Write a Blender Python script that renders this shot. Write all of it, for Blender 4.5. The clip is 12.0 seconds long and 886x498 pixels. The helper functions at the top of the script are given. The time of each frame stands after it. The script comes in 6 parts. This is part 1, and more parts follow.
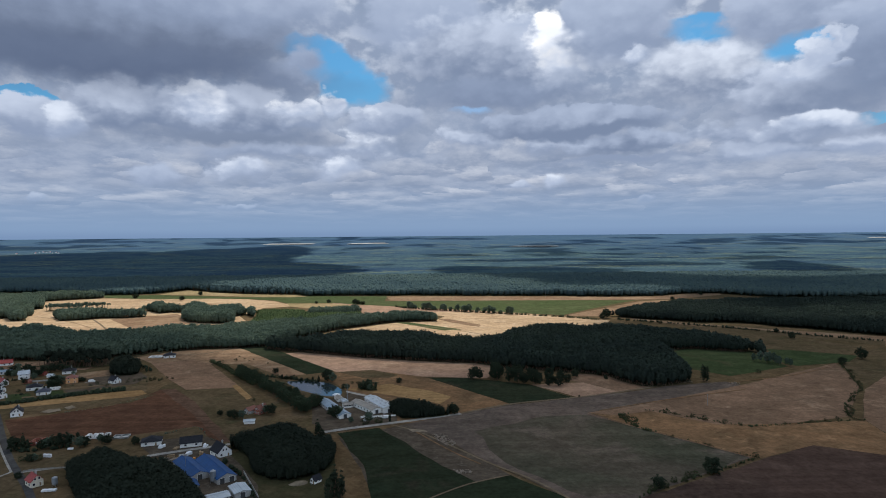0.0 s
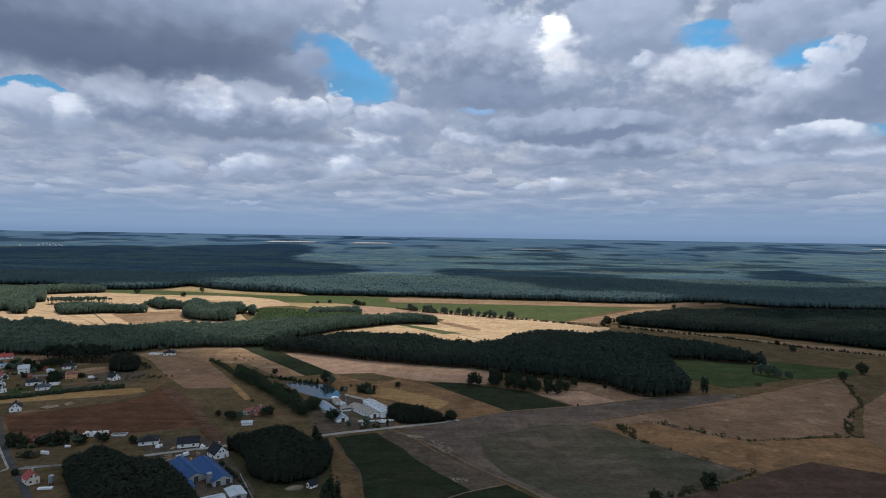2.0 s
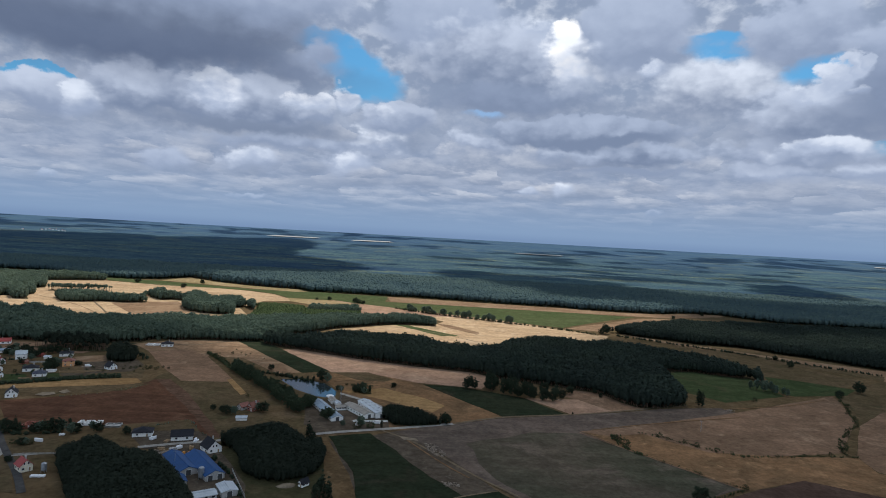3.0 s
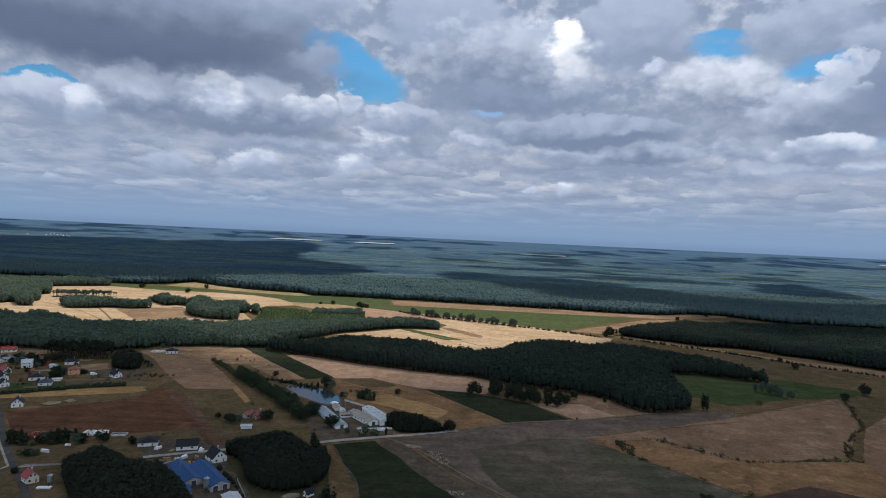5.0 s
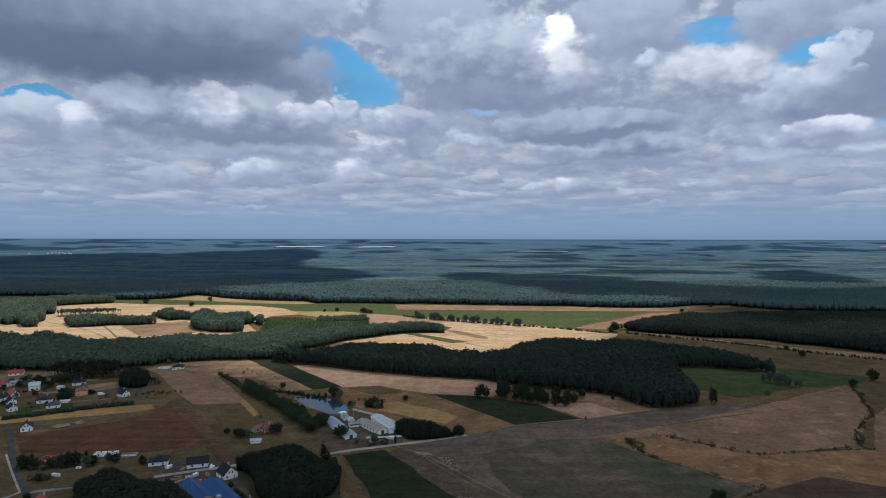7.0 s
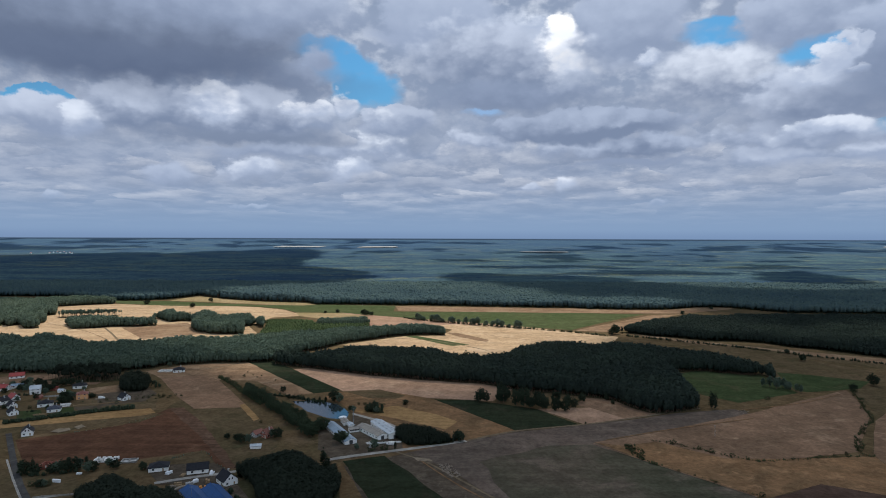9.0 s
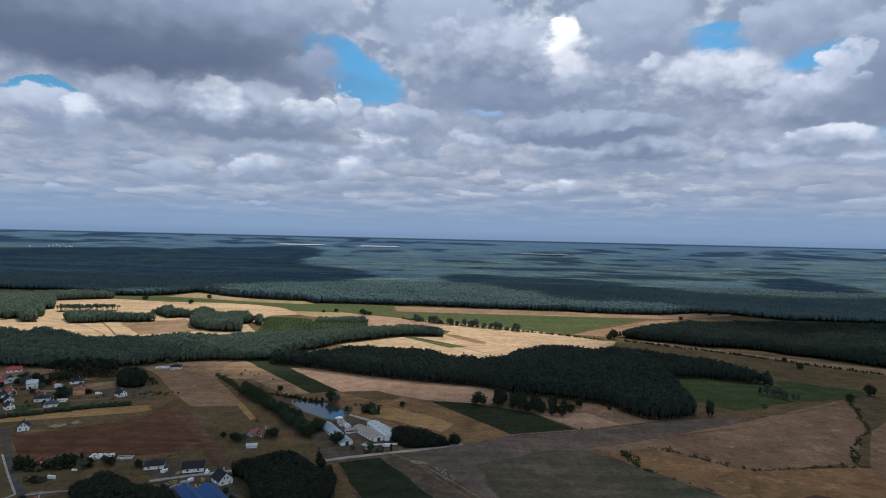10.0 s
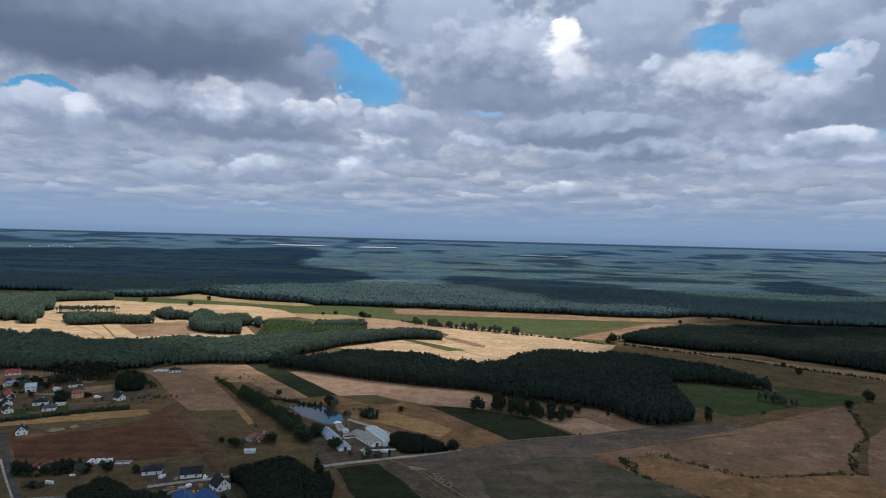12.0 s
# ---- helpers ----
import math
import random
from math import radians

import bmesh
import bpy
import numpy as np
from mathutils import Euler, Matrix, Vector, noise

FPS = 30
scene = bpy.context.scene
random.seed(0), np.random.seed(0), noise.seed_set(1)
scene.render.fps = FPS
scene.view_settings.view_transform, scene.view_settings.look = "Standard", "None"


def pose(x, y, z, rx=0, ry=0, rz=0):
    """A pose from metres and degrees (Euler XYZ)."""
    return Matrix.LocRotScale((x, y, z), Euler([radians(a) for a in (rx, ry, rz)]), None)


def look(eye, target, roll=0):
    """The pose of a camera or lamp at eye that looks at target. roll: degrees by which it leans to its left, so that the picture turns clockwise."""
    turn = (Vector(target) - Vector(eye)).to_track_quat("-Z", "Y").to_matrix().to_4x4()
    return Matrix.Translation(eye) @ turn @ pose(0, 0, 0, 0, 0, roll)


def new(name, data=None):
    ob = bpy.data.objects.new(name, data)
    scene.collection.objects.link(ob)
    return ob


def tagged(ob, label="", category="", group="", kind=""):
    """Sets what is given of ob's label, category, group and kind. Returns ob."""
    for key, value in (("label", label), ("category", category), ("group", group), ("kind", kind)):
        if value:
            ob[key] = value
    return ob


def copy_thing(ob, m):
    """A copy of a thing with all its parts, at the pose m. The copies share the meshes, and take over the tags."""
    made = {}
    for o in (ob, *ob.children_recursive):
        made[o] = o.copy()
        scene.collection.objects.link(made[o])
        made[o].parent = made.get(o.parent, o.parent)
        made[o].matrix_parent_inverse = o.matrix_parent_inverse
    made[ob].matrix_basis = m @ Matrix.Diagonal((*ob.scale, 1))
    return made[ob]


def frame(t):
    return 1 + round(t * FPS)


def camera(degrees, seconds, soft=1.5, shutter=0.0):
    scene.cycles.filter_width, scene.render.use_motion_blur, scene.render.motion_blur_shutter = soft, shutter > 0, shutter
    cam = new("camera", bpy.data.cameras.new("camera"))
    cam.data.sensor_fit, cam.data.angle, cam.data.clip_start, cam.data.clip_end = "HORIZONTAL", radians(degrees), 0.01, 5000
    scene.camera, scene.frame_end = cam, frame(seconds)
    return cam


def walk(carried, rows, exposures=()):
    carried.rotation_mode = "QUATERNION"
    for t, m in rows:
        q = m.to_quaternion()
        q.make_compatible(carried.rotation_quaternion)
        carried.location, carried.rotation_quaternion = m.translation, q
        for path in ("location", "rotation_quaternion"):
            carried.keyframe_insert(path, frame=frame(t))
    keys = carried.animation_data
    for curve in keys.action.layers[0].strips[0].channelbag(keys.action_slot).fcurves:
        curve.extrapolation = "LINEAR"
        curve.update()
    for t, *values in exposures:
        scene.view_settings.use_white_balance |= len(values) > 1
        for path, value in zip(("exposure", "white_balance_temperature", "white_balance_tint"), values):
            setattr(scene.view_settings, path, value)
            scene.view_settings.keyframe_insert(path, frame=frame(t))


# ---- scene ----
cam = camera(72.0, 12.0, soft=1.0)
PATH = [
    (0, (-1.073, 0.352, 121.623), (-1.054, 2.352, 121.581), -0.5),
    (0.1, (-1.059, 0.383, 121.771), (-1.041, 2.383, 121.729), -0.88),
    (0.2, (-1.046, 0.414, 121.918), (-1.028, 2.414, 121.877), -0.65),
    (0.3, (-1.032, 0.446, 122.066), (-1.014, 2.446, 122.024), -0.02),
    (0.4, (-1.019, 0.477, 122.213), (-1.001, 2.477, 122.172), 1.0),
    (0.5, (-1.005, 0.508, 122.361), (-0.988, 2.508, 122.32), 1.4),
    (0.6, (-0.973, 0.527, 122.526), (-0.956, 2.527, 122.485), 0.8),
    (0.7, (-0.941, 0.546, 122.691), (-0.925, 2.546, 122.651), 0.58),
    (0.8, (-0.909, 0.565, 122.857), (-0.893, 2.564, 122.816), 0.36),
    (0.9, (-0.877, 0.584, 123.022), (-0.862, 2.583, 122.982), 0.38),
    (1, (-0.845, 0.603, 123.187), (-0.83, 2.602, 123.147), 0.5),
    (1.2, (-0.842, 0.607, 123.547), (-0.828, 2.607, 123.507), 0.95),
    (1.5, (-0.838, 0.614, 124.087), (-0.825, 2.614, 124.047), 1.0),
    (1.7, (-0.802, 0.646, 124.467), (-0.789, 2.646, 124.427), 0.98),
    (2, (-0.747, 0.694, 125.036), (-0.736, 2.693, 124.997), 0.9),
    (2.2, (-0.647, 0.698, 125.376), (-0.638, 2.698, 125.338), 1.17),
    (2.5, (-0.498, 0.705, 125.887), (-0.491, 2.705, 125.849), 1.7),
    (2.7, (-0.473, 0.704, 126.237), (-0.467, 2.704, 126.199), 2.1),
    (3, (-0.436, 0.702, 126.762), (-0.431, 2.702, 126.725), 3.2),
    (3.1, (-0.428, 0.684, 126.986), (-0.423, 2.684, 126.949), 2.85),
    (3.2, (-0.42, 0.666, 127.21), (-0.416, 2.666, 127.173), 2.1),
    (4.8, (-0.289, 0.379, 130.795), (-0.294, 2.379, 130.759), 1.8),
    (4.9, (-0.273, 0.333, 130.887), (-0.278, 2.333, 130.851), 2.5),
    (5, (-0.257, 0.287, 130.978), (-0.263, 2.287, 130.943), 2.7),
    (5.2, (-0.199, 0.29, 131.32), (-0.206, 2.29, 131.286), 1.46),
    (5.3, (-0.17, 0.292, 131.492), (-0.177, 2.291, 131.457), 1.9),
    (5.5, (-0.112, 0.295, 131.834), (-0.12, 2.294, 131.8), 0.8),
    (5.7, (-0.022, 0.303, 132.229), (-0.03, 2.302, 132.195), 1.15),
    (5.8, (0.023, 0.307, 132.426), (0.014, 2.307, 132.393), 1.0),
    (6, (0.113, 0.315, 132.821), (0.104, 2.315, 132.788), -0.3),
    (6.2, (0.062, 0.313, 133.181), (0.052, 2.313, 133.148), 0.84),
    (6.3, (0.036, 0.313, 133.361), (0.027, 2.313, 133.328), 0.9),
    (6.5, (-0.015, 0.311, 133.721), (-0.025, 2.311, 133.688), 0.9),
    (6.8, (0.007, 0.323, 134.22), (-0.003, 2.323, 134.186), 0.37),
    (7, (0.022, 0.331, 134.552), (0.011, 2.331, 134.518), 0.1),
    (7.1, (0.048, 0.319, 134.771), (0.037, 2.319, 134.737), 0.1),
    (7.2, (0.073, 0.306, 134.991), (0.062, 2.306, 134.957), 0.18),
    (8.8, (0.485, 0.109, 138.5), (0.471, 2.109, 138.464), 0.5),
    (8.9, (0.51, 0.096, 138.72), (0.496, 2.096, 138.684), 0.8),
    (9, (0.536, 0.084, 138.939), (0.522, 2.084, 138.903), 0.2),
    (9.2, (0.492, 0.089, 139.272), (0.478, 2.089, 139.236), -0.37),
    (9.5, (0.426, 0.096, 139.771), (0.412, 2.096, 139.735), 0.5),
    (9.7, (0.438, 0.116, 140.149), (0.425, 2.116, 140.114), 0.8),
    (10, (0.457, 0.146, 140.717), (0.444, 2.146, 140.682), 1.3),
    (10.2, (0.555, 0.148, 141.079), (0.541, 2.148, 141.044), 1.42),
    (10.5, (0.701, 0.151, 141.622), (0.687, 2.151, 141.587), 1.4),
    (11, (0.834, 0.141, 142.473), (0.82, 2.141, 142.438), 0.8),
    (11.2, (0.861, 0.136, 142.811), (0.847, 2.136, 142.777), 1.1),
    (11.5, (0.902, 0.129, 143.319), (0.888, 2.128, 143.285), 1.5),
    (11.7, (0.989, 0.085, 143.599), (0.975, 2.084, 143.566), 1.13),
    (12, (1.119, 0.019, 144.02), (1.106, 2.019, 143.988), 1.5),
]
walk(cam, [(t, look(e, a, r)) for t, e, a, r in PATH])

# ---- sky, sun and light ----
SUN_EL, SUN_AZ = 55.0, 12.0  # degrees above the horizon, degrees from +y towards +x
SUN_WAY = Vector((math.sin(radians(SUN_AZ)) * math.cos(radians(SUN_EL)), math.cos(radians(SUN_AZ)) * math.cos(radians(SUN_EL)), math.sin(radians(SUN_EL))))
sun = new("sun", bpy.data.lights.new("sun", "SUN"))
sun.data.energy, sun.data.angle, sun.data.color = 5.0, radians(0.55), (1.0, 0.945, 0.87)
sun.matrix_basis = look(SUN_WAY * 3000, (0, 0, 0))


class Nodes:
    """Short hand for building a node tree."""

    def __init__(self, tree):
        self.tree = tree

    def add(self, kind, inputs=None):
        n = self.tree.nodes.new(kind)
        for k, v in (inputs or {}).items():
            self.put(n.inputs[k], v)
        return n

    def put(self, socket, v):
        if isinstance(v, bpy.types.NodeSocket):
            self.tree.links.new(v, socket)
        elif isinstance(v, tuple) and len(v) == 3 and socket.type == "RGBA":
            socket.default_value = (*v, 1)
        else:
            socket.default_value = v

    def math(self, op, a, b=0.0, c=0.0, clamp=False):
        n = self.add("ShaderNodeMath", {0: a, 1: b, 2: c})
        n.operation, n.use_clamp = op, clamp
        return n.outputs[0]

    def vec(self, op, a, b=(0, 0, 0)):
        n = self.add("ShaderNodeVectorMath", {0: a})
        n.operation = op
        if op == "SCALE":
            self.put(n.inputs["Scale"], b)
        else:
            self.put(n.inputs[1], b)
        return n.outputs["Value" if op in ("LENGTH", "DOT_PRODUCT") else "Vector"]

    def mix(self, fac, a, b, blend="MIX"):
        n = self.add("ShaderNodeMix")
        n.data_type, n.blend_type, n.clamp_factor = "RGBA", blend, True
        self.put(n.inputs[0], fac)
        self.put(n.inputs[6], a)
        self.put(n.inputs[7], b)
        return n.outputs[2]

    def step(self, x, lo, hi, a=0.0, b=1.0, smooth=True):
        n = self.add("ShaderNodeMapRange", {"Value": x, "From Min": lo, "From Max": hi, "To Min": a, "To Max": b})
        n.interpolation_type = "SMOOTHSTEP" if smooth else "LINEAR"
        return n.outputs[0]

    def noise(self, vector, scale, detail=3.0, rough=0.55, distort=0.0):
        return self.add("ShaderNodeTexNoise", {"Vector": vector, "Scale": scale, "Detail": detail, "Roughness": rough, "Distortion": distort})


world = bpy.data.worlds.new("sky")
scene.world = world
world.use_nodes = True
world.node_tree.nodes.clear()
W = Nodes(world.node_tree)
way = W.add("ShaderNodeTexCoord").outputs["Generated"]
sep = W.add("ShaderNodeSeparateXYZ", {0: way})
wx, wy, wz = sep.outputs
az = W.math("MULTIPLY", W.math("ARCTAN2", wx, wy), 57.2958)
el = W.math("MULTIPLY", W.math("ARCSINE", wz), 57.2958)
nishita = W.add("ShaderNodeTexSky")
nishita.sky_type, nishita.sun_disc, nishita.sun_elevation, nishita.sun_rotation = "NISHITA", False, radians(SUN_EL), radians(SUN_AZ)
clear = nishita.outputs[0]
blue = W.mix(1.0, W.vec("SCALE", clear, 0.075), (0.42, 0.99, 1.30), "MULTIPLY")

# The cloud field in degrees of azimuth and height, its edges billowing at three sizes.
flat = W.add("ShaderNodeCombineXYZ", {0: az, 1: W.math("MULTIPLY", el, 1.5), 2: 0.0}).outputs[0]
big = W.noise(flat, 0.16, 2.0)
mid = W.noise(flat, 0.42, 7.0, 0.55)
cells = W.add("ShaderNodeTexVoronoi", {"Vector": W.vec("ADD", flat, W.vec("SCALE", mid.outputs["Color"], 1.6)), "Scale": 0.42, "Detail": 2.0, "Roughness": 0.5})
cells.feature = "SMOOTH_F1"
W.put(cells.inputs["Smoothness"], 0.6)
puff = cells.outputs["Distance"]
warp = W.vec("ADD", W.vec("SCALE", W.vec("SUBTRACT", big.outputs["Color"], (0.5, 0.5, 0.5)), 3.4), W.vec("SCALE", W.vec("SUBTRACT", mid.outputs["Color"], (0.5, 0.5, 0.5)), 2.6))
here = W.vec("ADD", W.add("ShaderNodeCombineXYZ", {0: az, 1: el, 2: 0.0}).outputs[0], W.vec("MULTIPLY", warp, (1.0, 0.65, 0.0)))
billow = W.math("SUBTRACT", W.math("ADD", mid.outputs["Fac"], W.math("MULTIPLY", W.math("SUBTRACT", 0.55, puff), 0.55)), 0.5)
# Rows of small cumulus far away, foreshortened towards the horizon.
across = W.math("DIVIDE", 60.0, W.math("ADD", W.math("MAXIMUM", el, 0.0), 5.0))
far_way = W.add("ShaderNodeCombineXYZ", {0: W.math("MULTIPLY", az, 0.17), 1: across, 2: 0.0}).outputs[0]
layer = W.noise(far_way, 1.6, 7.0, 0.6).outputs["Fac"]


def puffs(behind, size, amount, seed, thick=0.9):
    """Heaps of cloud strewn over the sky, each with a bright head and a flat grey base."""
    at = W.vec("ADD", far_way, (seed * 3.1, seed * 5.7, seed))
    frill = W.noise(at, size * 2.2, 8.0, 0.62)
    ragged = W.math("SUBTRACT", frill.outputs["Fac"], 0.5)
    moved = W.vec("ADD", at, W.vec("MULTIPLY", W.vec("SUBTRACT", frill.outputs["Color"], (0.5, 0.5, 0.5)), (0.7 / size, 0.45 / size, 0.0)))
    heap_at = W.add("ShaderNodeTexVoronoi", {"Vector": moved, "Scale": size})
    heap_at.voronoi_dimensions = "2D"
    own = W.add("ShaderNodeSeparateXYZ", {0: heap_at.outputs["Color"]}).outputs
    rel = W.add("ShaderNodeSeparateXYZ", {0: W.vec("SCALE", W.vec("SUBTRACT", moved, heap_at.outputs["Position"]), size)}).outputs
    up = W.math("MULTIPLY", rel[1], -1.0)
    d = W.math("SUBTRACT", heap_at.outputs["Distance"], W.math("MULTIPLY", ragged, 1.1))
    mask = W.math("MULTIPLY", W.step(d, 0.22, 0.66, 1.0, 0.0), W.step(own[0], 1.0 - amount, 1.15 - amount, 0.0, thick))
    lit = W.step(W.math("ADD", up, W.math("MULTIPLY", ragged, 1.5)), -0.45, 0.55)
    head = W.mix(own[1], (0.400, 0.462, 0.590), (0.640, 0.680, 0.775))
    return W.mix(mask, behind, W.mix(lit, (0.240, 0.305, 0.440), head))



def cloud_group():
    tree = bpy.data.node_groups.new("cumulus", "ShaderNodeTree")
    for name, kind in (("Behind", "NodeSocketColor"), ("Here", "NodeSocketVector"), ("Billow", "NodeSocketFloat"), ("Centre", "NodeSocketVector"), ("Size", "NodeSocketVector"), ("Top", "NodeSocketColor"), ("Base", "NodeSocketColor"), ("Soft", "NodeSocketFloat"), ("Rough", "NodeSocketFloat")):
        tree.interface.new_socket(name, in_out="INPUT", socket_type=kind)
    tree.interface.new_socket("Sky", in_out="OUTPUT", socket_type="NodeSocketColor")
    n = Nodes(tree)
    i = n.add("NodeGroupInput").outputs
    after = n.vec("ADD", i["Here"], n.vec("SCALE", i["Behind"], 1e-7))  # evaluated one cloud after another
    q = n.add("ShaderNodeSeparateXYZ", {0: n.vec("DIVIDE", n.vec("SUBTRACT", after, i["Centre"]), i["Size"])}).outputs
    low = n.math("MULTIPLY", n.math("MINIMUM", q[1], 0.0), 0.5)  # the base is flatter than the top
    y = n.math("ADD", q[1], low)
    d = n.math("SQRT", n.math("ADD", n.math("MULTIPLY", q[0], q[0]), n.math("MULTIPLY", y, y)))
    d = n.math("SUBTRACT", d, n.math("MULTIPLY", n.math("MULTIPLY", i["Billow"], i["Rough"]), 0.6))
    soft = n.math("MULTIPLY", i["Soft"], n.step(q[1], -0.8, 0.6, 2.2, 0.7))
    mask = n.step(n.math("DIVIDE", n.math("SUBTRACT", 1.0, d), soft), -0.5, 0.5)
    lit = n.step(n.math("ADD", q[1], n.math("MULTIPLY", n.math("MULTIPLY", i["Billow"], i["Rough"]), 1.3)), -0.8, 0.8)
    n.add("NodeGroupOutput", {0: n.mix(mask, i["Behind"], n.mix(lit, i["Base"], i["Top"]))})
    return tree


CUMULUS = cloud_group()
GREYS = {0: (0.095, 0.127, 0.206), 1: (0.200, 0.258, 0.388), 2: (0.268, 0.335, 0.482), 3: (0.324, 0.398, 0.557), 4: (0.442, 0.522, 0.687), 5: (0.564, 0.642, 0.800), 6: (0.734, 0.806, 0.941), 7: (0.941, 0.995, 1.104)}
mottled = W.mix(W.step(layer, 0.34, 0.68), (0.265, 0.335, 0.480), (0.400, 0.465, 0.600))
mottled = puffs(mottled, 1.5, 0.75, 1.0, 0.75)
mottled = puffs(mottled, 0.85, 0.60, 2.0)
mottled = puffs(mottled, 1.15, 0.45, 4.0)
general = W.mix(W.step(W.math("ADD", mid.outputs["Fac"], W.math("MULTIPLY", billow, 0.5)), 0.3, 0.75), (0.275, 0.345, 0.485), (0.56, 0.625, 0.75))
sky_now = W.mix(W.step(el, 9.0, 14.0), mottled, general)
behind_us = W.mix(W.step(big.outputs["Fac"], 0.56, 0.62), sky_now, blue)
behind_us = W.vec("MULTIPLY", behind_us, (1.85, 1.80, 1.64))  # clouds lit from the front, whiter than those against the sun
sky_now = W.mix(W.step(W.math("ABSOLUTE", az), 55.0, 110.0), sky_now, behind_us)


def cloud(a, e, w, h, top, base, soft=0.2, rough=0.85):
    global sky_now
    n = W.add("ShaderNodeGroup")
    n.node_tree = CUMULUS
    for k, v in (("Behind", sky_now), ("Here", here), ("Billow", billow), ("Centre", (a, e, 0)), ("Size", (w, h, 1)), ("Top", top if not isinstance(top, int) else GREYS[top]), ("Base", base if not isinstance(base, int) else GREYS[base]), ("Soft", soft), ("Rough", rough)):
        W.put(n.inputs[k], v)
    sky_now = n.outputs[0]


# small far clouds
cloud(-18.2, 3.0, 1.6, 0.3, 5, 3, 0.8, 1.2)
cloud(19.2, 3.1, 1.0, 0.4, 5, 3, 0.7, 1.3)
cloud(10.8, 5.0, 1.2, 0.9, 6, 4, 0.7, 1.6)
cloud(7.6, 4.4, 1.3, 0.5, 5, 3, 0.9, 1.6)
cloud(-33.0, 3.2, 1.2, 0.35, 5, 3, 0.7, 1.4)
# rows of small cumulus
cloud(-17.0, 5.9, 2.6, 1.3, 5, 3, 0.9, 1.7)
cloud(-9.0, 6.2, 2.4, 1.4, 5, 3, 0.9, 1.7)
cloud(-24.5, 5.4, 2.6, 1.0, 4, 3, 0.9, 1.6)
cloud(-15.6, 7.7, 8.0, 1.0, 4, 2, 0.7, 1.2)
cloud(-7.0, 8.4, 3.0, 1.5, 6, 3, 0.8, 1.6)
cloud(3.0, 8.8, 3.6, 1.1, 5, 2, 0.7, 1.5)
cloud(9.6, 8.3, 2.6, 1.0, 5, 2, 0.7, 1.5)
cloud(16.5, 7.9, 6.5, 1.2, 4, 1, 0.6, 1.2)
cloud(28.6, 7.0, 4.0, 1.0, 5, 3, 0.7, 1.5)
cloud(35.0, 6.7, 3.0, 1.0, 5, 3, 0.7, 1.5)
# gaps of clear sky
cloud(-11.6, 16.9, 2.6, 1.2, blue, blue, 0.6, 1.2)
cloud(-9.5, 15.4, 3.2, 1.7, blue, blue, 0.5, 1.2)
cloud(-7.4, 13.4, 2.9, 2.3, blue, blue, 0.45, 1.1)
cloud(-33.6, 10.9, 3.0, 1.1, blue, blue, 0.15)
cloud(23.6, 17.0, 2.7, 1.6, blue, blue, 0.4)
cloud(30.6, 14.5, 2.6, 1.3, blue, blue, 0.6)
cloud(35.9, 8.8, 2.0, 0.7, blue, blue, 0.2)
# fourth row: large cumulus with bright heads and grey bases
cloud(-33.1, 9.4, 4.0, 2.2, 5, 2)
cloud(30.0, 8.6, 7.0, 1.8, 5, 2, 0.5, 1.2)
cloud(12.4, 10.0, 10.0, 2.0, 4, 1, 0.2)
cloud(-4.3, 10.6, 3.6, 2.2, 5, 2)
cloud(-26.4, 10.5, 6.4, 3.0, 5, 1, 0.35, 1.0)
cloud(-17.9, 10.7, 8.6, 2.8, 5, 1, 0.35, 1.0)
cloud(-21.2, 11.5, 2.5, 1.7, 6, 3)
cloud(-12.3, 11.0, 2.4, 1.9, 6, 2)
cloud(-17.5, 8.9, 8.5, 0.8, (0.215, 0.272, 0.395), (0.200, 0.255, 0.375), 1.2, 0.6)
cloud(-13.0, 11.7, 2.3, 1.3, 7, 4, 0.4, 1.5)
cloud(-9.3, 12.0, 1.5, 1.7, 7, 4, 0.35, 1.4)
cloud(-5.9, 10.9, 1.0, 1.2, 6, 3, 0.5, 1.4)
cloud(23.2, 13.3, 6.0, 3.0, 6, 1, 0.7, 0.8)
cloud(30.8, 10.9, 6.0, 2.9, 5, 1, 0.5)
cloud(36.2, 12.1, 4.6, 4.2, 2, 1, 0.9, 1.0)
cloud(30.8, 12.7, 1.9, 1.6, 6, 4, 0.5, 1.6)
cloud(31.8, 13.6, 1.5, 1.5, 6, 4, 0.4, 1.8)
cloud(32.8, 14.4, 1.2, 1.3, 6, 4, 0.3, 1.9)
cloud(33.7, 14.9, 0.8, 0.9, 6, 4, 0.3, 2.0)
cloud(33.1, 12.9, 0.9, 0.6, 6, 3, 0.5, 1.8)
# nearest clouds overhead
cloud(16.4, 18.2, 5.8, 4.6, 4, 2, 0.4, 0.6)
cloud(29.6, 17.4, 5.0, 3.2, 4, 2, 0.4)
cloud(36.2, 16.2, 3.6, 2.0, 4, 3, 0.7)
cloud(-1.1, 19.2, 6.2, 4.2, 4, 3, 0.3, 0.6)
cloud(4.9, 15.9, 9.0, 4.3, 5, 1, 0.5, 0.8)
cloud(6.2, 12.7, 8.5, 1.5, 2, 1, 1.0, 1.0)
cloud(3.4, 11.8, 1.3, 0.35, (0.28, 0.45, 0.72), (0.28, 0.45, 0.72), 1.2, 1.4)
cloud(8.1, 19.1, 1.5, 1.2, 6, 4, 0.7, 2.2)
cloud(10.5, 18.2, 1.8, 1.8, (1.25, 1.25, 1.25), 7, 0.5, 1.5)
cloud(10.9, 16.6, 1.5, 1.7, (1.1, 1.1, 1.12), 6, 0.8, 1.6)
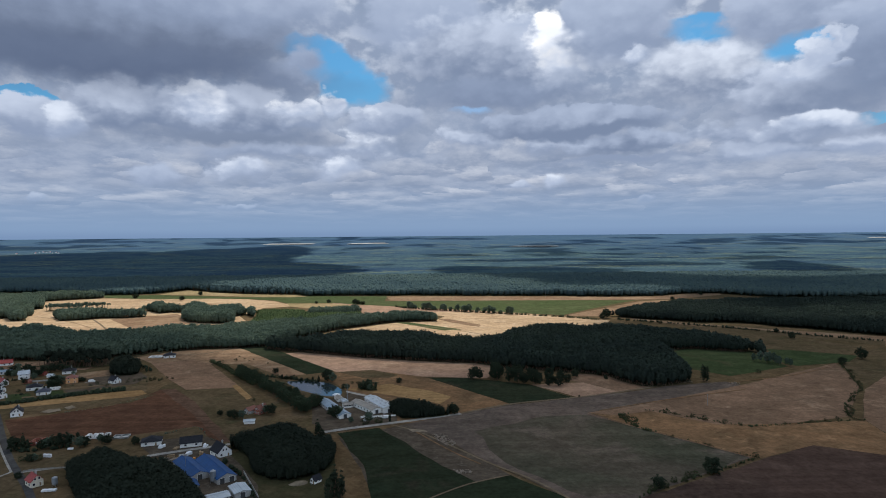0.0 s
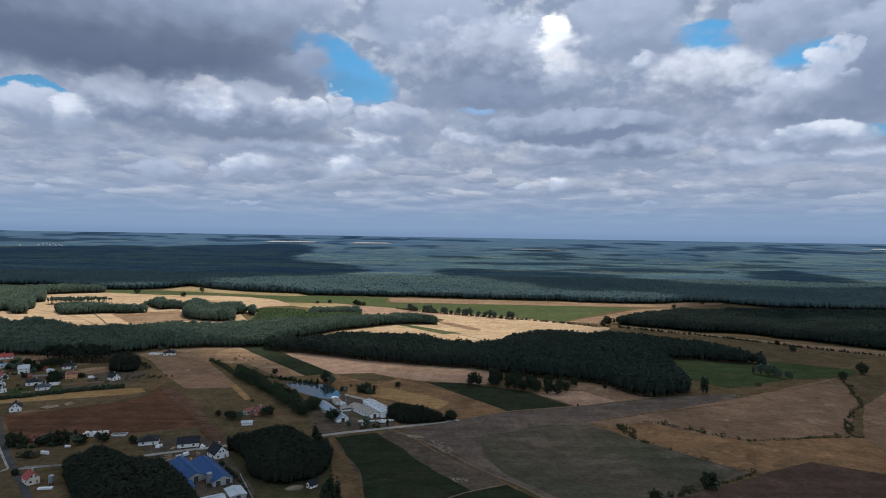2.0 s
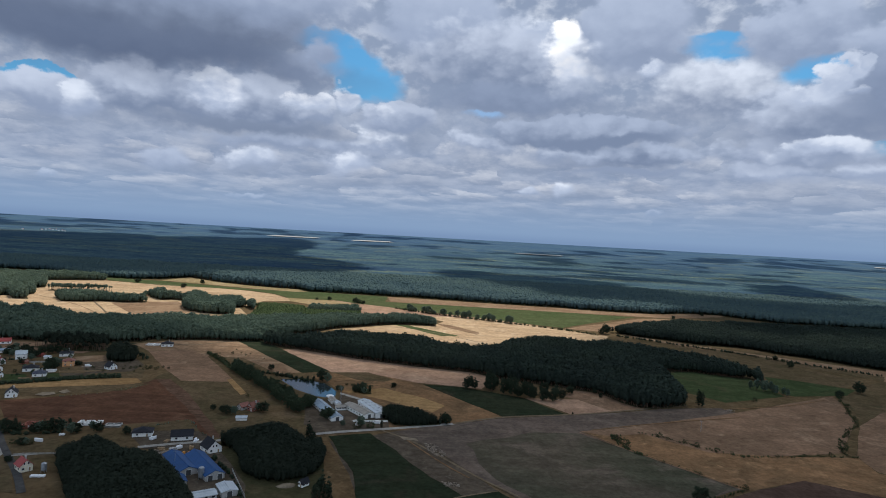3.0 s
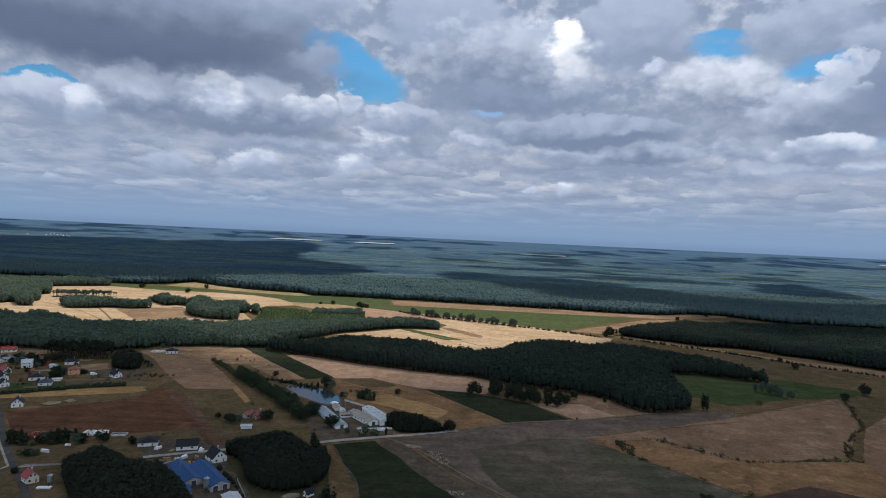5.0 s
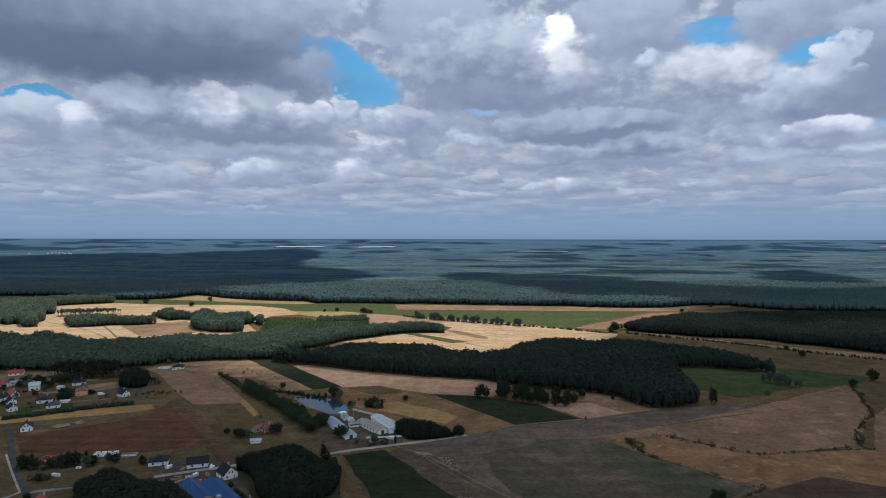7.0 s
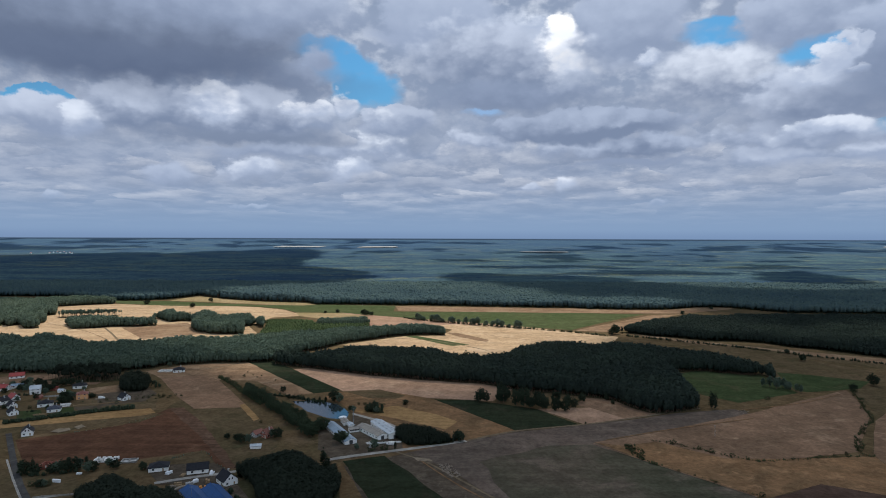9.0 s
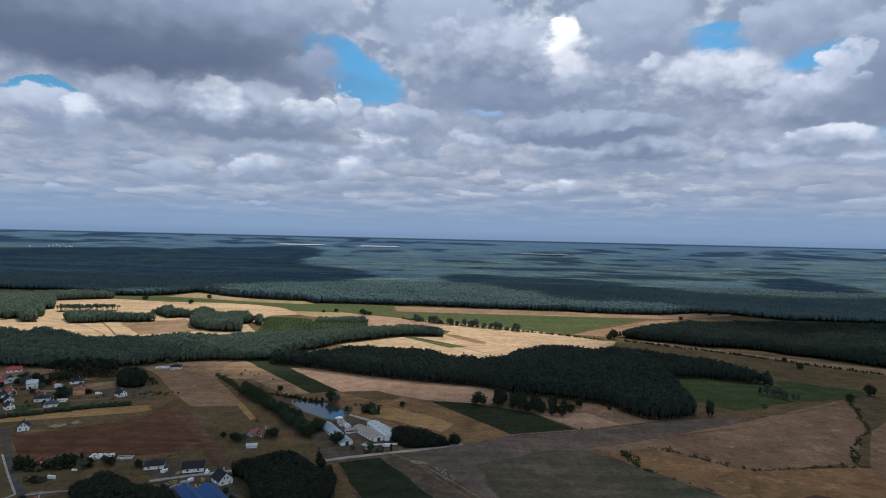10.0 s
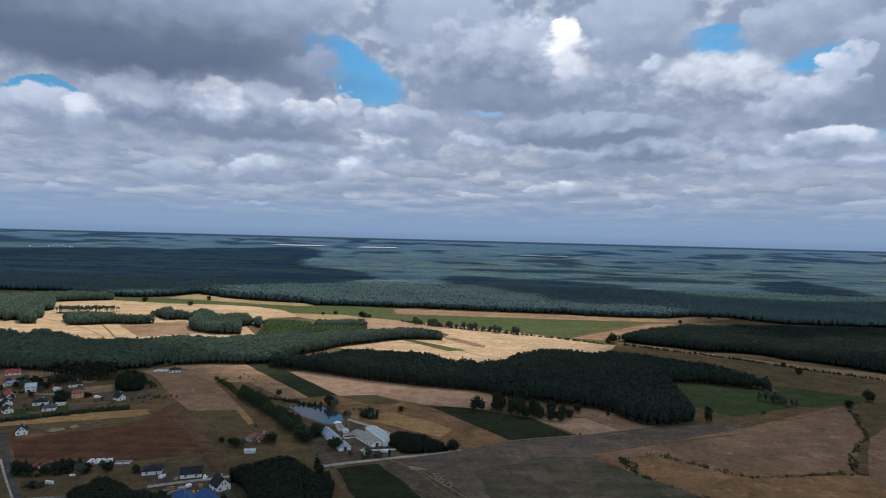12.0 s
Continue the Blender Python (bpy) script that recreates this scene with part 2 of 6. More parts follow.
cloud(17.9, 16.0, 1.0, 0.7, 6, 4, 0.8, 2.0)
cloud(14.4, 9.2, 5.5, 0.7, 1, 1, 0.9, 0.6)
cloud(17.0, 6.7, 6.0, 0.4, 2, 2, 1.2, 0.6)
cloud(31.8, 9.0, 4.6, 0.8, 6, 4, 0.6, 1.5)
cloud(11.2, 15.4, 1.6, 2.0, (0.85, 0.87, 0.92), 5, 1.0, 1.4)
cloud(-14.2, 14.4, 3.0, 1.2, 4, 2, 0.8, 1.4)
cloud(-31.3, 9.5, 1.5, 2.2, 6, 3, 0.4, 1.3)
cloud(-20.6, 11.4, 2.0, 1.6, 7, 4, 0.6, 1.5)
cloud(-17.6, 6.3, 1.5, 0.9, 6, 4, 0.9, 1.8)
cloud(-9.0, 6.3, 1.5, 1.0, 6, 4, 0.9, 1.8)
cloud(-28.8, 17.4, 16.6, 5.6, 3, 0, 0.3, 0.3)
cloud(-28.0, 14.2, 15.0, 2.3, (0.140, 0.183, 0.285), (0.108, 0.146, 0.240), 1.2, 0.4)
cloud(-11.7, 15.6, 2.2, 1.4, 3, 2, 0.9, 1.5)
cloud(-17.3, 19.8, 9.0, 2.6, 4, 2, 0.7, 0.5)

haze = W.mix(W.step(el, 0.6, 5.6), (0.235, 0.345, 0.53), sky_now)
haze = W.mix(W.step(el, 0.0, 0.9), (0.195, 0.295, 0.48), haze)
land = W.mix(W.step(el, -6.0, 0.0), (0.045, 0.05, 0.05), (0.045, 0.075, 0.12))
sky_all = W.mix(W.step(el, -0.12, 0.0), land, haze)
out = W.add("ShaderNodeBackground", {"Color": sky_all, "Strength": 1.0})
W.add("ShaderNodeOutputWorld", {0: out.outputs[0]})
scene.view_settings.exposure = 0.0


# ---- materials ----
def material(name):
    m = bpy.data.materials.new(name)
    m.use_nodes = True
    m.node_tree.nodes.clear()
    return m, Nodes(m.node_tree)


def finish(m, n, colour, rough=0.85, bump=None, metal=0.0, strength=0.4, distance=0.1, spec=0.3):
    p = n.add("ShaderNodeBsdfPrincipled", {"Base Color": colour, "Roughness": rough, "Metallic": metal, "Specular IOR Level": spec})
    if bump is not None:
        n.put(p.inputs["Normal"], n.add("ShaderNodeBump", {"Height": bump, "Strength": strength, "Distance": distance}).outputs[0])
    n.add("ShaderNodeOutputMaterial", {0: p.outputs[0]})
    return m


def earth(name, c1, c2, c3=None, rows=None, patch=0.012, line=0.35, amount=0.5):
    """Soil, stubble or grass: broad stains, clods, and worked rows in a direction given in degrees."""
    m, n = material(name)
    at = n.add("ShaderNodeTexCoord").outputs["Object"]
    broad = n.noise(at, patch, 4.0, 0.6, 0.6).outputs["Fac"]
    fine = n.noise(at, 0.35, 5.0, 0.7).outputs["Fac"]
    col = n.mix(n.step(broad, 0.32, 0.68), c1, c2)
    if c3:
        spots = n.noise(n.vec("ADD", at, (311, 97, 0)), patch * 2.7, 5.0, 0.65, 0.8).outputs["Fac"]
        col = n.mix(n.step(spots, 0.52, 0.72, 0.0, 0.85), col, c3)
    if rows is not None:
        turned = n.add("ShaderNodeMapping", {"Vector": at, "Rotation": (0, 0, radians(-rows)), "Scale": (0.004, line, 1)}).outputs[0]
        lines = n.noise(turned, 1.0, 4.0, 0.65).outputs["Fac"]
        col = n.mix(n.step(lines, 0.35, 0.65, -0.0, amount), col, n.mix(0.55, col, (0.0, 0.0, 0.0)))
    tufts = n.noise(n.vec("ADD", at, (57, 211, 0)), 0.085, 6.0, 0.7, 0.4).outputs["Fac"]
    col = n.mix(n.step(tufts, 0.30, 0.70, 0.0, 1.0), n.vec("SCALE", col, 0.80), n.vec("SCALE", col, 1.18))
    col = n.mix(n.step(fine, 0.3, 0.75, 0.0, 0.7), col, n.vec("SCALE", col, 0.5))
    return finish(m, n, col, 0.95, fine, strength=0.5, distance=0.3, spec=0.0)


def leaves(name, dark, light, autumn=None, patch=0.02):
    """Foliage that differs from clump to clump and from tree to tree."""
    m, n = material(name)
    geo = n.add("ShaderNodeNewGeometry")
    at = geo.outputs["Position"]
    isle = geo.outputs["Random Per Island"]
    each = n.add("ShaderNodeObjectInfo").outputs["Random"]
    grain = n.noise(at, 1.1, 4.0, 0.7).outputs["Fac"]
    stand = n.noise(at, patch, 3.0, 0.6).outputs["Fac"]
    f = n.math("ADD", n.math("MULTIPLY", isle, 0.3), n.math("ADD", n.math("MULTIPLY", n.math("SUBTRACT", stand, 0.5), 1.1), n.math("MULTIPLY", each, 0.25)))
    col = n.mix(n.step(n.math("ADD", f, n.math("MULTIPLY", n.math("SUBTRACT", grain, 0.5), 0.8)), -0.1, 0.9), dark, light)
    if autumn:
        col = n.mix(n.step(n.math("FRACT", n.math("MULTIPLY", isle, 7.3)), 0.86, 1.0, 0.0, 0.6), col, autumn)
    skin = n.add("ShaderNodeBsdfPrincipled", {"Base Color": col, "Roughness": 0.9, "Specular IOR Level": 0.0})
    n.put(skin.inputs["Normal"], n.add("ShaderNodeBump", {"Height": grain, "Strength": 0.4, "Distance": 0.4}).outputs[0])
    glow = n.add("ShaderNodeBsdfTranslucent", {"Color": n.vec("SCALE", col, 1.25)})
    leaf = n.add("ShaderNodeMixShader", {0: 0.22, 1: skin.outputs[0], 2: glow.outputs[0]})
    n.add("ShaderNodeOutputMaterial", {0: leaf.outputs[0]})
    return m


def plain(name, c1, c2, scale=0.6, rough=0.7, metal=0.0, ribs=None, spec=0.4, bump=0.25):
    """Painted, rendered or metal surface with stains at two sizes; ribs: spacing of its folds in metres."""
    m, n = material(name)
    at = n.add("ShaderNodeTexCoord").outputs["Object"]
    stain = n.noise(at, scale, 5.0, 0.65, 0.5).outputs["Fac"]
    fine = n.noise(at, 9.0, 3.0).outputs["Fac"]
    col = n.mix(n.step(stain, 0.35, 0.7), c1, c2)
    col = n.mix(n.step(fine, 0.3, 0.8, 0.0, 0.25), col, n.vec("SCALE", col, 0.65))
    height = fine
    if ribs:
        wave = n.add("ShaderNodeTexWave", {"Vector": at, "Scale": 0.314 / ribs, "Distortion": 0.0})
        w = wave.outputs["Fac"]
        col = n.mix(n.step(w, 0.0, 0.35, 0.35, 0.0), col, n.vec("SCALE", col, 0.55))
        height = n.math("ADD", w, n.math("MULTIPLY", fine, 0.2))
    return finish(m, n, col, rough, height, metal, bump, 0.05, spec)


M = {
    "ground": earth("dry_meadow", (0.117, 0.080, 0.044), (0.082, 0.063, 0.033), (0.149, 0.104, 0.062), patch=0.02),
    "forest_floor": earth("forest_floor", (0.052, 0.047, 0.026), (0.036, 0.042, 0.022), patch=0.05),
    "plough": earth("ploughed_soil", (0.121, 0.062, 0.038), (0.083, 0.045, 0.030), (0.150, 0.088, 0.054), rows=20, line=0.12, amount=0.4),
    "plough_light": earth("worn_soil", (0.125, 0.074, 0.050), (0.100, 0.062, 0.042), (0.15, 0.098, 0.068), rows=-52, line=0.3, amount=0.5),
    "plough_dark": earth("dark_ploughed_soil", (0.086, 0.055, 0.042), (0.058, 0.040, 0.032), (0.108, 0.074, 0.055), rows=28, line=0.12, amount=0.35),
    "grey_soil": earth("harrowed_soil", (0.128, 0.097, 0.078), (0.094, 0.076, 0.062), (0.160, 0.128, 0.102), rows=35, line=0.08, amount=0.3),
    "grey_green": earth("sprouting_soil", (0.094, 0.077, 0.057), (0.064, 0.064, 0.043), (0.132, 0.103, 0.081), rows=35, line=0.1, amount=0.3, patch=0.009),
    "stubble": earth("pale_stubble", (0.336, 0.216, 0.147), (0.278, 0.176, 0.117), (0.377, 0.261, 0.178), rows=10, line=0.08, amount=0.22),
    "stubble_bright": earth("bright_stubble", (0.440, 0.312, 0.189), (0.378, 0.260, 0.154), (0.493, 0.370, 0.242), rows=70, line=0.06, amount=0.3),
    "stubble_brown": earth("worked_stubble", (0.250, 0.166, 0.103), (0.191, 0.121, 0.074), (0.302, 0.217, 0.144), rows=15, line=0.1, amount=0.3),
    "straw": earth("yellow_straw", (0.302, 0.188, 0.088), (0.236, 0.144, 0.067), rows=12, line=0.2, amount=0.3),
    "straw_pale": earth("mown_grass", (0.300, 0.220, 0.120), (0.215, 0.170, 0.085), (0.36, 0.27, 0.16), rows=8, line=0.06, amount=0.25),
    "meadow_brown": earth("parched_meadow", (0.202, 0.127, 0.082), (0.140, 0.091, 0.059), (0.262, 0.176, 0.116), patch=0.018),
    "meadow_yellow": earth("yellow_meadow", (0.204, 0.119, 0.063), (0.125, 0.080, 0.044), (0.268, 0.160, 0.086), patch=0.03),
    "meadow_olive": earth("olive_meadow", (0.084, 0.064, 0.035), (0.112, 0.080, 0.047), (0.054, 0.052, 0.027), patch=0.022),
    "grove_grass": earth("rank_grass", (0.058, 0.052, 0.028), (0.045, 0.044, 0.022), (0.088, 0.068, 0.038), patch=0.03),
    "meadow_band": earth("dry_band", (0.150, 0.096, 0.050), (0.100, 0.068, 0.036), (0.195, 0.125, 0.068), patch=0.03),
    "green": earth("green_crop", (0.042, 0.059, 0.026), (0.051, 0.067, 0.031), (0.070, 0.070, 0.037), rows=40, line=0.12, amount=0.25),
    "green_dark": earth("dark_green_crop", (0.022, 0.031, 0.018), (0.030, 0.036, 0.021), (0.049, 0.043, 0.029), rows=-28, line=0.1, amount=0.35),
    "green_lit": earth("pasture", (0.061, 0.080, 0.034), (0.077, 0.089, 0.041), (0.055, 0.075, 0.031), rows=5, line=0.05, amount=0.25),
    "track": earth("sandy_track", (0.168, 0.130, 0.087), (0.133, 0.101, 0.066), patch=0.06),
    "yard": earth("trodden_yard", (0.096, 0.076, 0.056), (0.068, 0.054, 0.040), (0.125, 0.104, 0.080), patch=0.08),
    "asphalt": earth("asphalt", (0.060, 0.059, 0.059), (0.076, 0.073, 0.068), patch=0.05),
    "concrete": earth("pale_paving", (0.336, 0.315, 0.283), (0.273, 0.257, 0.231), patch=0.08),
    "pine": leaves("pine_needles", (0.025, 0.034, 0.030), (0.040, 0.055, 0.041)),
    "mixed": leaves("mixed_foliage", (0.076, 0.106, 0.080), (0.128, 0.160, 0.108)),
    "young": leaves("young_plantation", (0.061, 0.088, 0.038), (0.115, 0.143, 0.061)),
    "willow": leaves("willow_leaves", (0.032, 0.046, 0.027), (0.073, 0.092, 0.057)),
    "shrub": leaves("shrub_leaves", (0.041, 0.049, 0.026), (0.074, 0.084, 0.043)),
    "dark_leaf": leaves("dark_leaves", (0.026, 0.036, 0.024), (0.051, 0.065, 0.039)),
    "grove_leaf": leaves("grove_leaves", (0.024, 0.031, 0.023), (0.034, 0.042, 0.030)),
    # Foliage made bluer, with the haze of distance put into its colour.
    "hazed_pine": leaves("hazed_woodland", (0.048, 0.078, 0.088), (0.092, 0.130, 0.112), patch=0.004),
    "bark": plain("bark", (0.10, 0.065, 0.045), (0.16, 0.095, 0.06), 0.8, 0.9),
}


# ---- meshes ----
def link(name, bm, mat, parent=None, label=""):
    data = bpy.data.meshes.new(name)
    bm.to_mesh(data)
    bm.free()
    data.materials.append(M[mat] if isinstance(mat, str) else mat)
    ob = new(name, data)
    if parent:
        ob.parent = parent
    return tagged(ob, label)


def part(name, bm, mat, parent, label=""):
    return link(name, bm, mat, parent, label)


def raw(name, verts, faces, mat, smooth=False):
    """A mesh from arrays of places and triangles."""
    data = bpy.data.meshes.new(name)
    v, f = np.asarray(verts, np.float32), np.asarray(faces, np.int32)
    k = f.shape[1]
    data.vertices.add(len(v))
    data.vertices.foreach_set("co", v.ravel())
    data.loops.add(f.size)
    data.loops.foreach_set("vertex_index", f.ravel())
    data.polygons.add(len(f))
    data.polygons.foreach_set("loop_start", np.arange(0, f.size, k, dtype=np.int32))
    if smooth:
        data.polygons.foreach_set("use_smooth", np.ones(len(f), bool))
    data.update(calc_edges=True)
    data.materials.append(M[mat] if isinstance(mat, str) else mat)
    return new(name, data)


def rise(y):
    """Height of the land: level, then a long upland that lifts to the skyline."""
    k = np.clip((np.asarray(y, float) - 3000.0) / 1900.0, 0, 1)
    return 112.0 * k ** 1.25


def inside(px, py, poly):
    """Which of the points lie inside the outline."""
    hit = np.zeros(len(px), bool)
    n = len(poly)
    for i in range(n):
        (x0, y0), (x1, y1) = poly[i], poly[(i + 1) % n]
        if y0 == y1:
            continue
        cross = ((y0 > py) != (y1 > py)) & (px < (x1 - x0) * (py - y0) / (y1 - y0) + x0)
        hit ^= cross
    return hit


# The ground: one sheet, to the horizon and behind the camera.
gx = np.concatenate([np.arange(-6400, -1200, 200.0), np.arange(-1200, 1200, 60.0), np.arange(1200, 6401, 200.0)])
gy = np.concatenate([np.arange(-1500, 3000, 75.0), np.arange(3000, 6601, 100.0)])
GX, GY = np.meshgrid(gx, gy)
GZ = rise(GY)
idx = np.arange(GX.size).reshape(GX.shape)
quads = np.stack([idx[:-1, :-1], idx[:-1, 1:], idx[1:, 1:], idx[1:, :-1]], -1).reshape(-1, 4)
ground = raw("ground", np.stack([GX, GY, GZ], -1).reshape(-1, 3), quads, "ground")
tagged(ground, "wide plain of dry brown meadow between fields", "ground", kind="structure")

LEVEL = [0.0]


def field(poly, mat, label, category="field", name="field", ragged=1.2, kind="structure"):
    """One plot of land with slightly ragged edges, laid on the ground."""
    LEVEL[0] += 0.004
    bm = bmesh.new()
    ring = []
    n = len(poly)
    for i in range(n):
        a, b = Vector(poly[i]), Vector(poly[(i + 1) % n])
        steps = max(1, min(24, int((b - a).length / 9)))
        side = Vector((-(b - a).y, (b - a).x)).normalized() if (b - a).length else Vector((0, 0))
        for s in range(steps):
            p = a.lerp(b, s / steps)
            if s:
                p = p + side * ragged * noise.noise((p.x * 0.06, p.y * 0.06, 3.1))
            ring.append(bm.verts.new((p.x, p.y, 0.05 + LEVEL[0])))
    face = bm.faces.new(ring)
    bmesh.ops.triangulate(bm, faces=[face])
    for fc in bm.faces:
        if fc.normal.z < 0:
            fc.normal_flip()
    return tagged(link(name, bm, mat), label, category, kind=kind)


def ribbon(points, width, mat, label, category="road", name="road", kind="structure", z=None):
    """A road or track along a line of points."""
    LEVEL[0] += 0.004
    h = 0.05 + LEVEL[0] if z is None else z
    pts = [Vector(p) for p in points]
    fine = []
    for i in range(len(pts) - 1):
        p0, p1, p2, p3 = pts[max(i - 1, 0)], pts[i], pts[i + 1], pts[min(i + 2, len(pts) - 1)]
        k = max(2, int((p2 - p1).length / 8))
        for s in range(k):
            u = s / k
            fine.append(0.5 * ((2 * p1) + (p2 - p0) * u + (2 * p0 - 5 * p1 + 4 * p2 - p3) * u * u + (3 * p1 - p0 - 3 * p2 + p3) * u ** 3))
    fine.append(pts[-1])
    bm = bmesh.new()
    last = None
    for i, p in enumerate(fine):
        d = (fine[min(i + 1, len(fine) - 1)] - fine[max(i - 1, 0)]).normalized()
        s = Vector((-d.y, d.x)) * width * 0.5
        wob = 1 + 0.08 * noise.noise((p.x * 0.1, p.y * 0.1, 0))
        now = bm.verts.new((*(p + s * wob), h)), bm.verts.new((*(p - s * wob), h))
        if last:
            bm.faces.new((last[0], last[1], now[1], now[0]))
        last = now
    for fc in bm.faces:
        fc.normal_update()
        if fc.normal.z < 0:
            fc.normal_flip()
    return tagged(link(name, bm, mat), label, category, kind=kind)


# ---- fields, from the hamlet outwards ----
field([(-227, 477), (-227, 526), (-245, 611), (-219, 588), (-157, 488), (-114, 410), (-102, 355), (-122, 355), (-182, 453)], "meadow_olive", "fallow olive-brown field beside the tree avenue")
field([(-282, 597), (-245, 611), (-221, 589), (-162, 496), (-204, 490), (-233, 526)], "meadow_brown", "parched brown fallow field below the lone house")
field([(-294, 412), (-268, 426), (-239, 446), (-227, 474), (-225, 491), (-214, 494), (-182, 453), (-125, 363), (-133, 363), (-141, 371), (-157, 394), (-187, 380), (-215, 368), (-255, 365)], "plough", "bare reddish-brown ploughed field")
field([(-343, 453), (-330, 459), (-241, 492), (-230, 479), (-235, 471), (-316, 439), (-328, 434)], "straw", "narrow strip of yellow straw beside the hamlet")
field([(-328, 434), (-316, 439), (-235, 471), (-221, 477), (-230, 453), (-284, 426), (-315, 416)], "meadow_olive", "strip of rough olive grass")
field([(-225, 491), (-214, 494), (-182, 453), (-125, 363), (-131, 363), (-180, 433)], "plough_light", "worn brown farm strip with wheel tracks", ragged=2.0)
field([(-311, 626), (-276, 668), (-222, 682), (-117, 542), (-137, 530), (-184, 587), (-221, 589), (-245, 611), (-282, 597)], "stubble_brown", "dry tan meadow beside the lone house")
field([(-171, 502), (-168, 505), (-143, 464), (-145, 457)], "straw", "small pale strip of straw in the fallow")
field([(-221, 675), (-198, 688), (-94, 553), (-118, 540)], "green_dark", "long dark green crop strip")
field([(-161, 639), (-141, 651), (-102, 630), (-13, 596), (41, 583), (68, 571), (40, 518), (23, 521), (-16, 527), (-61, 553), (-93, 548)], "stubble", "tan stubble field below the pine wood")
field([(-107, 529), (-93, 548), (-61, 553), (-16, 527), (-4, 516), (52, 441), (36, 426), (14, 412), (6, 400), (-29, 395), (-80, 485)], "meadow_yellow", "dry yellow-brown meadow round the pond")
field([(-93, 548), (-61, 556), (-36, 534), (-43, 524), (-67, 525)], "meadow_olive", "patch of olive grass at the stubble")
field([(-76, 485), (-41, 502), (-8, 478), (9, 459), (0, 440), (-38, 466)], "straw", "strip of pale dry grass", ragged=2)
field([(-10, 522), (23, 521), (73, 495), (100, 453), (51, 437)], "green_dark", "dark green crop field")
field([(119, 531), (141, 526), (168, 481), (137, 468), (118, 500), (109, 506)], "meadow_brown", "dry grass at the edge of the wood")
field([(75, 494), (118, 500), (138, 470), (104, 453)], "stubble", "small tan stubble field")
field([(-29, 389), (-7, 403), (50, 435), (139, 465), (181, 484), (235, 497), (242, 485), (191, 454), (138, 430), (101, 414), (168, 327), (133, 305), (90, 277), (59, 278), (25, 326), (0, 366), (-14, 377)], "grey_soil", "large harrowed grey-brown field")
field([(21, 376), (69, 407), (98, 409), (115, 395), (167, 327), (134, 307), (98, 284), (68, 280), (48, 306), (31, 334)], "grey_green", "sprouting grey-green part of the harrowed field", ragged=5)
field([(101, 414), (138, 430), (242, 485), (369, 563), (354, 524), (332, 477), (269, 398), (217, 384), (176, 385), (144, 416), (119, 407)], "meadow_brown", "parched pinkish-brown meadow")
field([(101, 414), (119, 407), (144, 416), (176, 385), (217, 384), (275, 390), (270, 366), (296, 350), (266, 314), (243, 328), (213, 345), (173, 326), (168, 327), (125, 380)], "meadow_yellow", "yellow dry meadow along the hedge")
field([(213, 345), (243, 328), (270, 313), (216, 234), (71, 238), (90, 277), (139, 305), (172, 324)], "plough_dark", "dark brown ploughed field")
field([(376, 571), (422, 610), (477, 645), (577, 667), (295, 341), (269, 364), (276, 395), (331, 467), (350, 503)], "meadow_olive", "olive-brown meadow beyond the winding ditch")
field([(329, 467), (379, 512), (440, 520), (292, 346), (270, 366), (276, 393)], "meadow_brown", "parched brown meadow beyond the ditch")
field([(226, 618), (280, 653), (320, 619), (318, 551), (248, 516), (228, 542), (220, 576)], "green", "green crop field in the arm of the wood")
field([(301, 865), (353, 791), (397, 733), (450, 643), (376, 571), (359, 593), (334, 618), (342, 700)], "meadow_olive", "olive meadow behind the wood")
field([(344, 636), (376, 622), (413, 596), (386, 568), (328, 553), (321, 561)], "green", "green strip of crop beside the meadow")
field([(263, 899), (332, 835), (412, 773), (522, 705), (580, 656), (534, 604), (477, 645), (425, 703), (350, 787), (296, 848)], "stubble_brown", "long tan strip along the far wood")
field([(330, 829), (383, 784), (461, 700), (497, 672), (477, 645), (425, 703), (360, 767)], "meadow_olive", "olive verge along the far wood")
# nearest plots
field([(-65, 365), (-49, 375), (-22, 392), (0, 366), (25, 326), (35, 307), (16, 295), (-21, 280), (-32, 281)], "yard", "brown fallow with heaps of stones")
field([(-64, 376), (-50, 382), (-39, 386), (-27, 367), (-10, 337), (6, 314), (19, 296), (-6, 271), (-32, 271), (-37, 303), (-41, 322), (-52, 345)], "green_dark", "dark green crop beside the road", ragged=3)
field([(13, 296), (35, 307), (59, 278), (65, 269), (-6, 271)], "green_dark", "dark green crop plot with a straight edge")
field([(-70, 374), (-63, 371), (-42, 318), (-30, 271), (-45, 272), (-57, 319)], "meadow_band", "band of yellow grass along the crop")
field([(-119, 337), (-116, 346), (-61, 344), (-45, 272), (-102, 273)], "grove_grass", "rough olive grass around the dark grove")
field([(-372, 480), (-293, 529), (-279, 555), (-250, 527), (-236, 492), (-330, 459), (-351, 453)], "meadow_olive", "garden grass between the hamlet's houses")
field([(-318, 548), (-291, 579), (-256, 536), (-255, 511), (-283, 494)], "yard", "bare sandy building plots")
field([(-435, 562), (-330, 569), (-324, 607), (-360, 620), (-458, 593)], "meadow_brown", "dry clearing behind the hamlet")
field([(-183, 365), (-158, 391), (-139, 368), (-130, 362), (-127, 346), (-160, 338)], "yard", "trodden building plot with new houses")
field([(-181, 378), (-158, 391), (-142, 372), (-155, 371), (-176, 367)], "meadow_olive", "rough green plot edge")
field([(-152, 334), (-126, 351), (-109, 328), (-90, 298), (-84, 273), (-123, 274)], "yard", "trodden works yard")
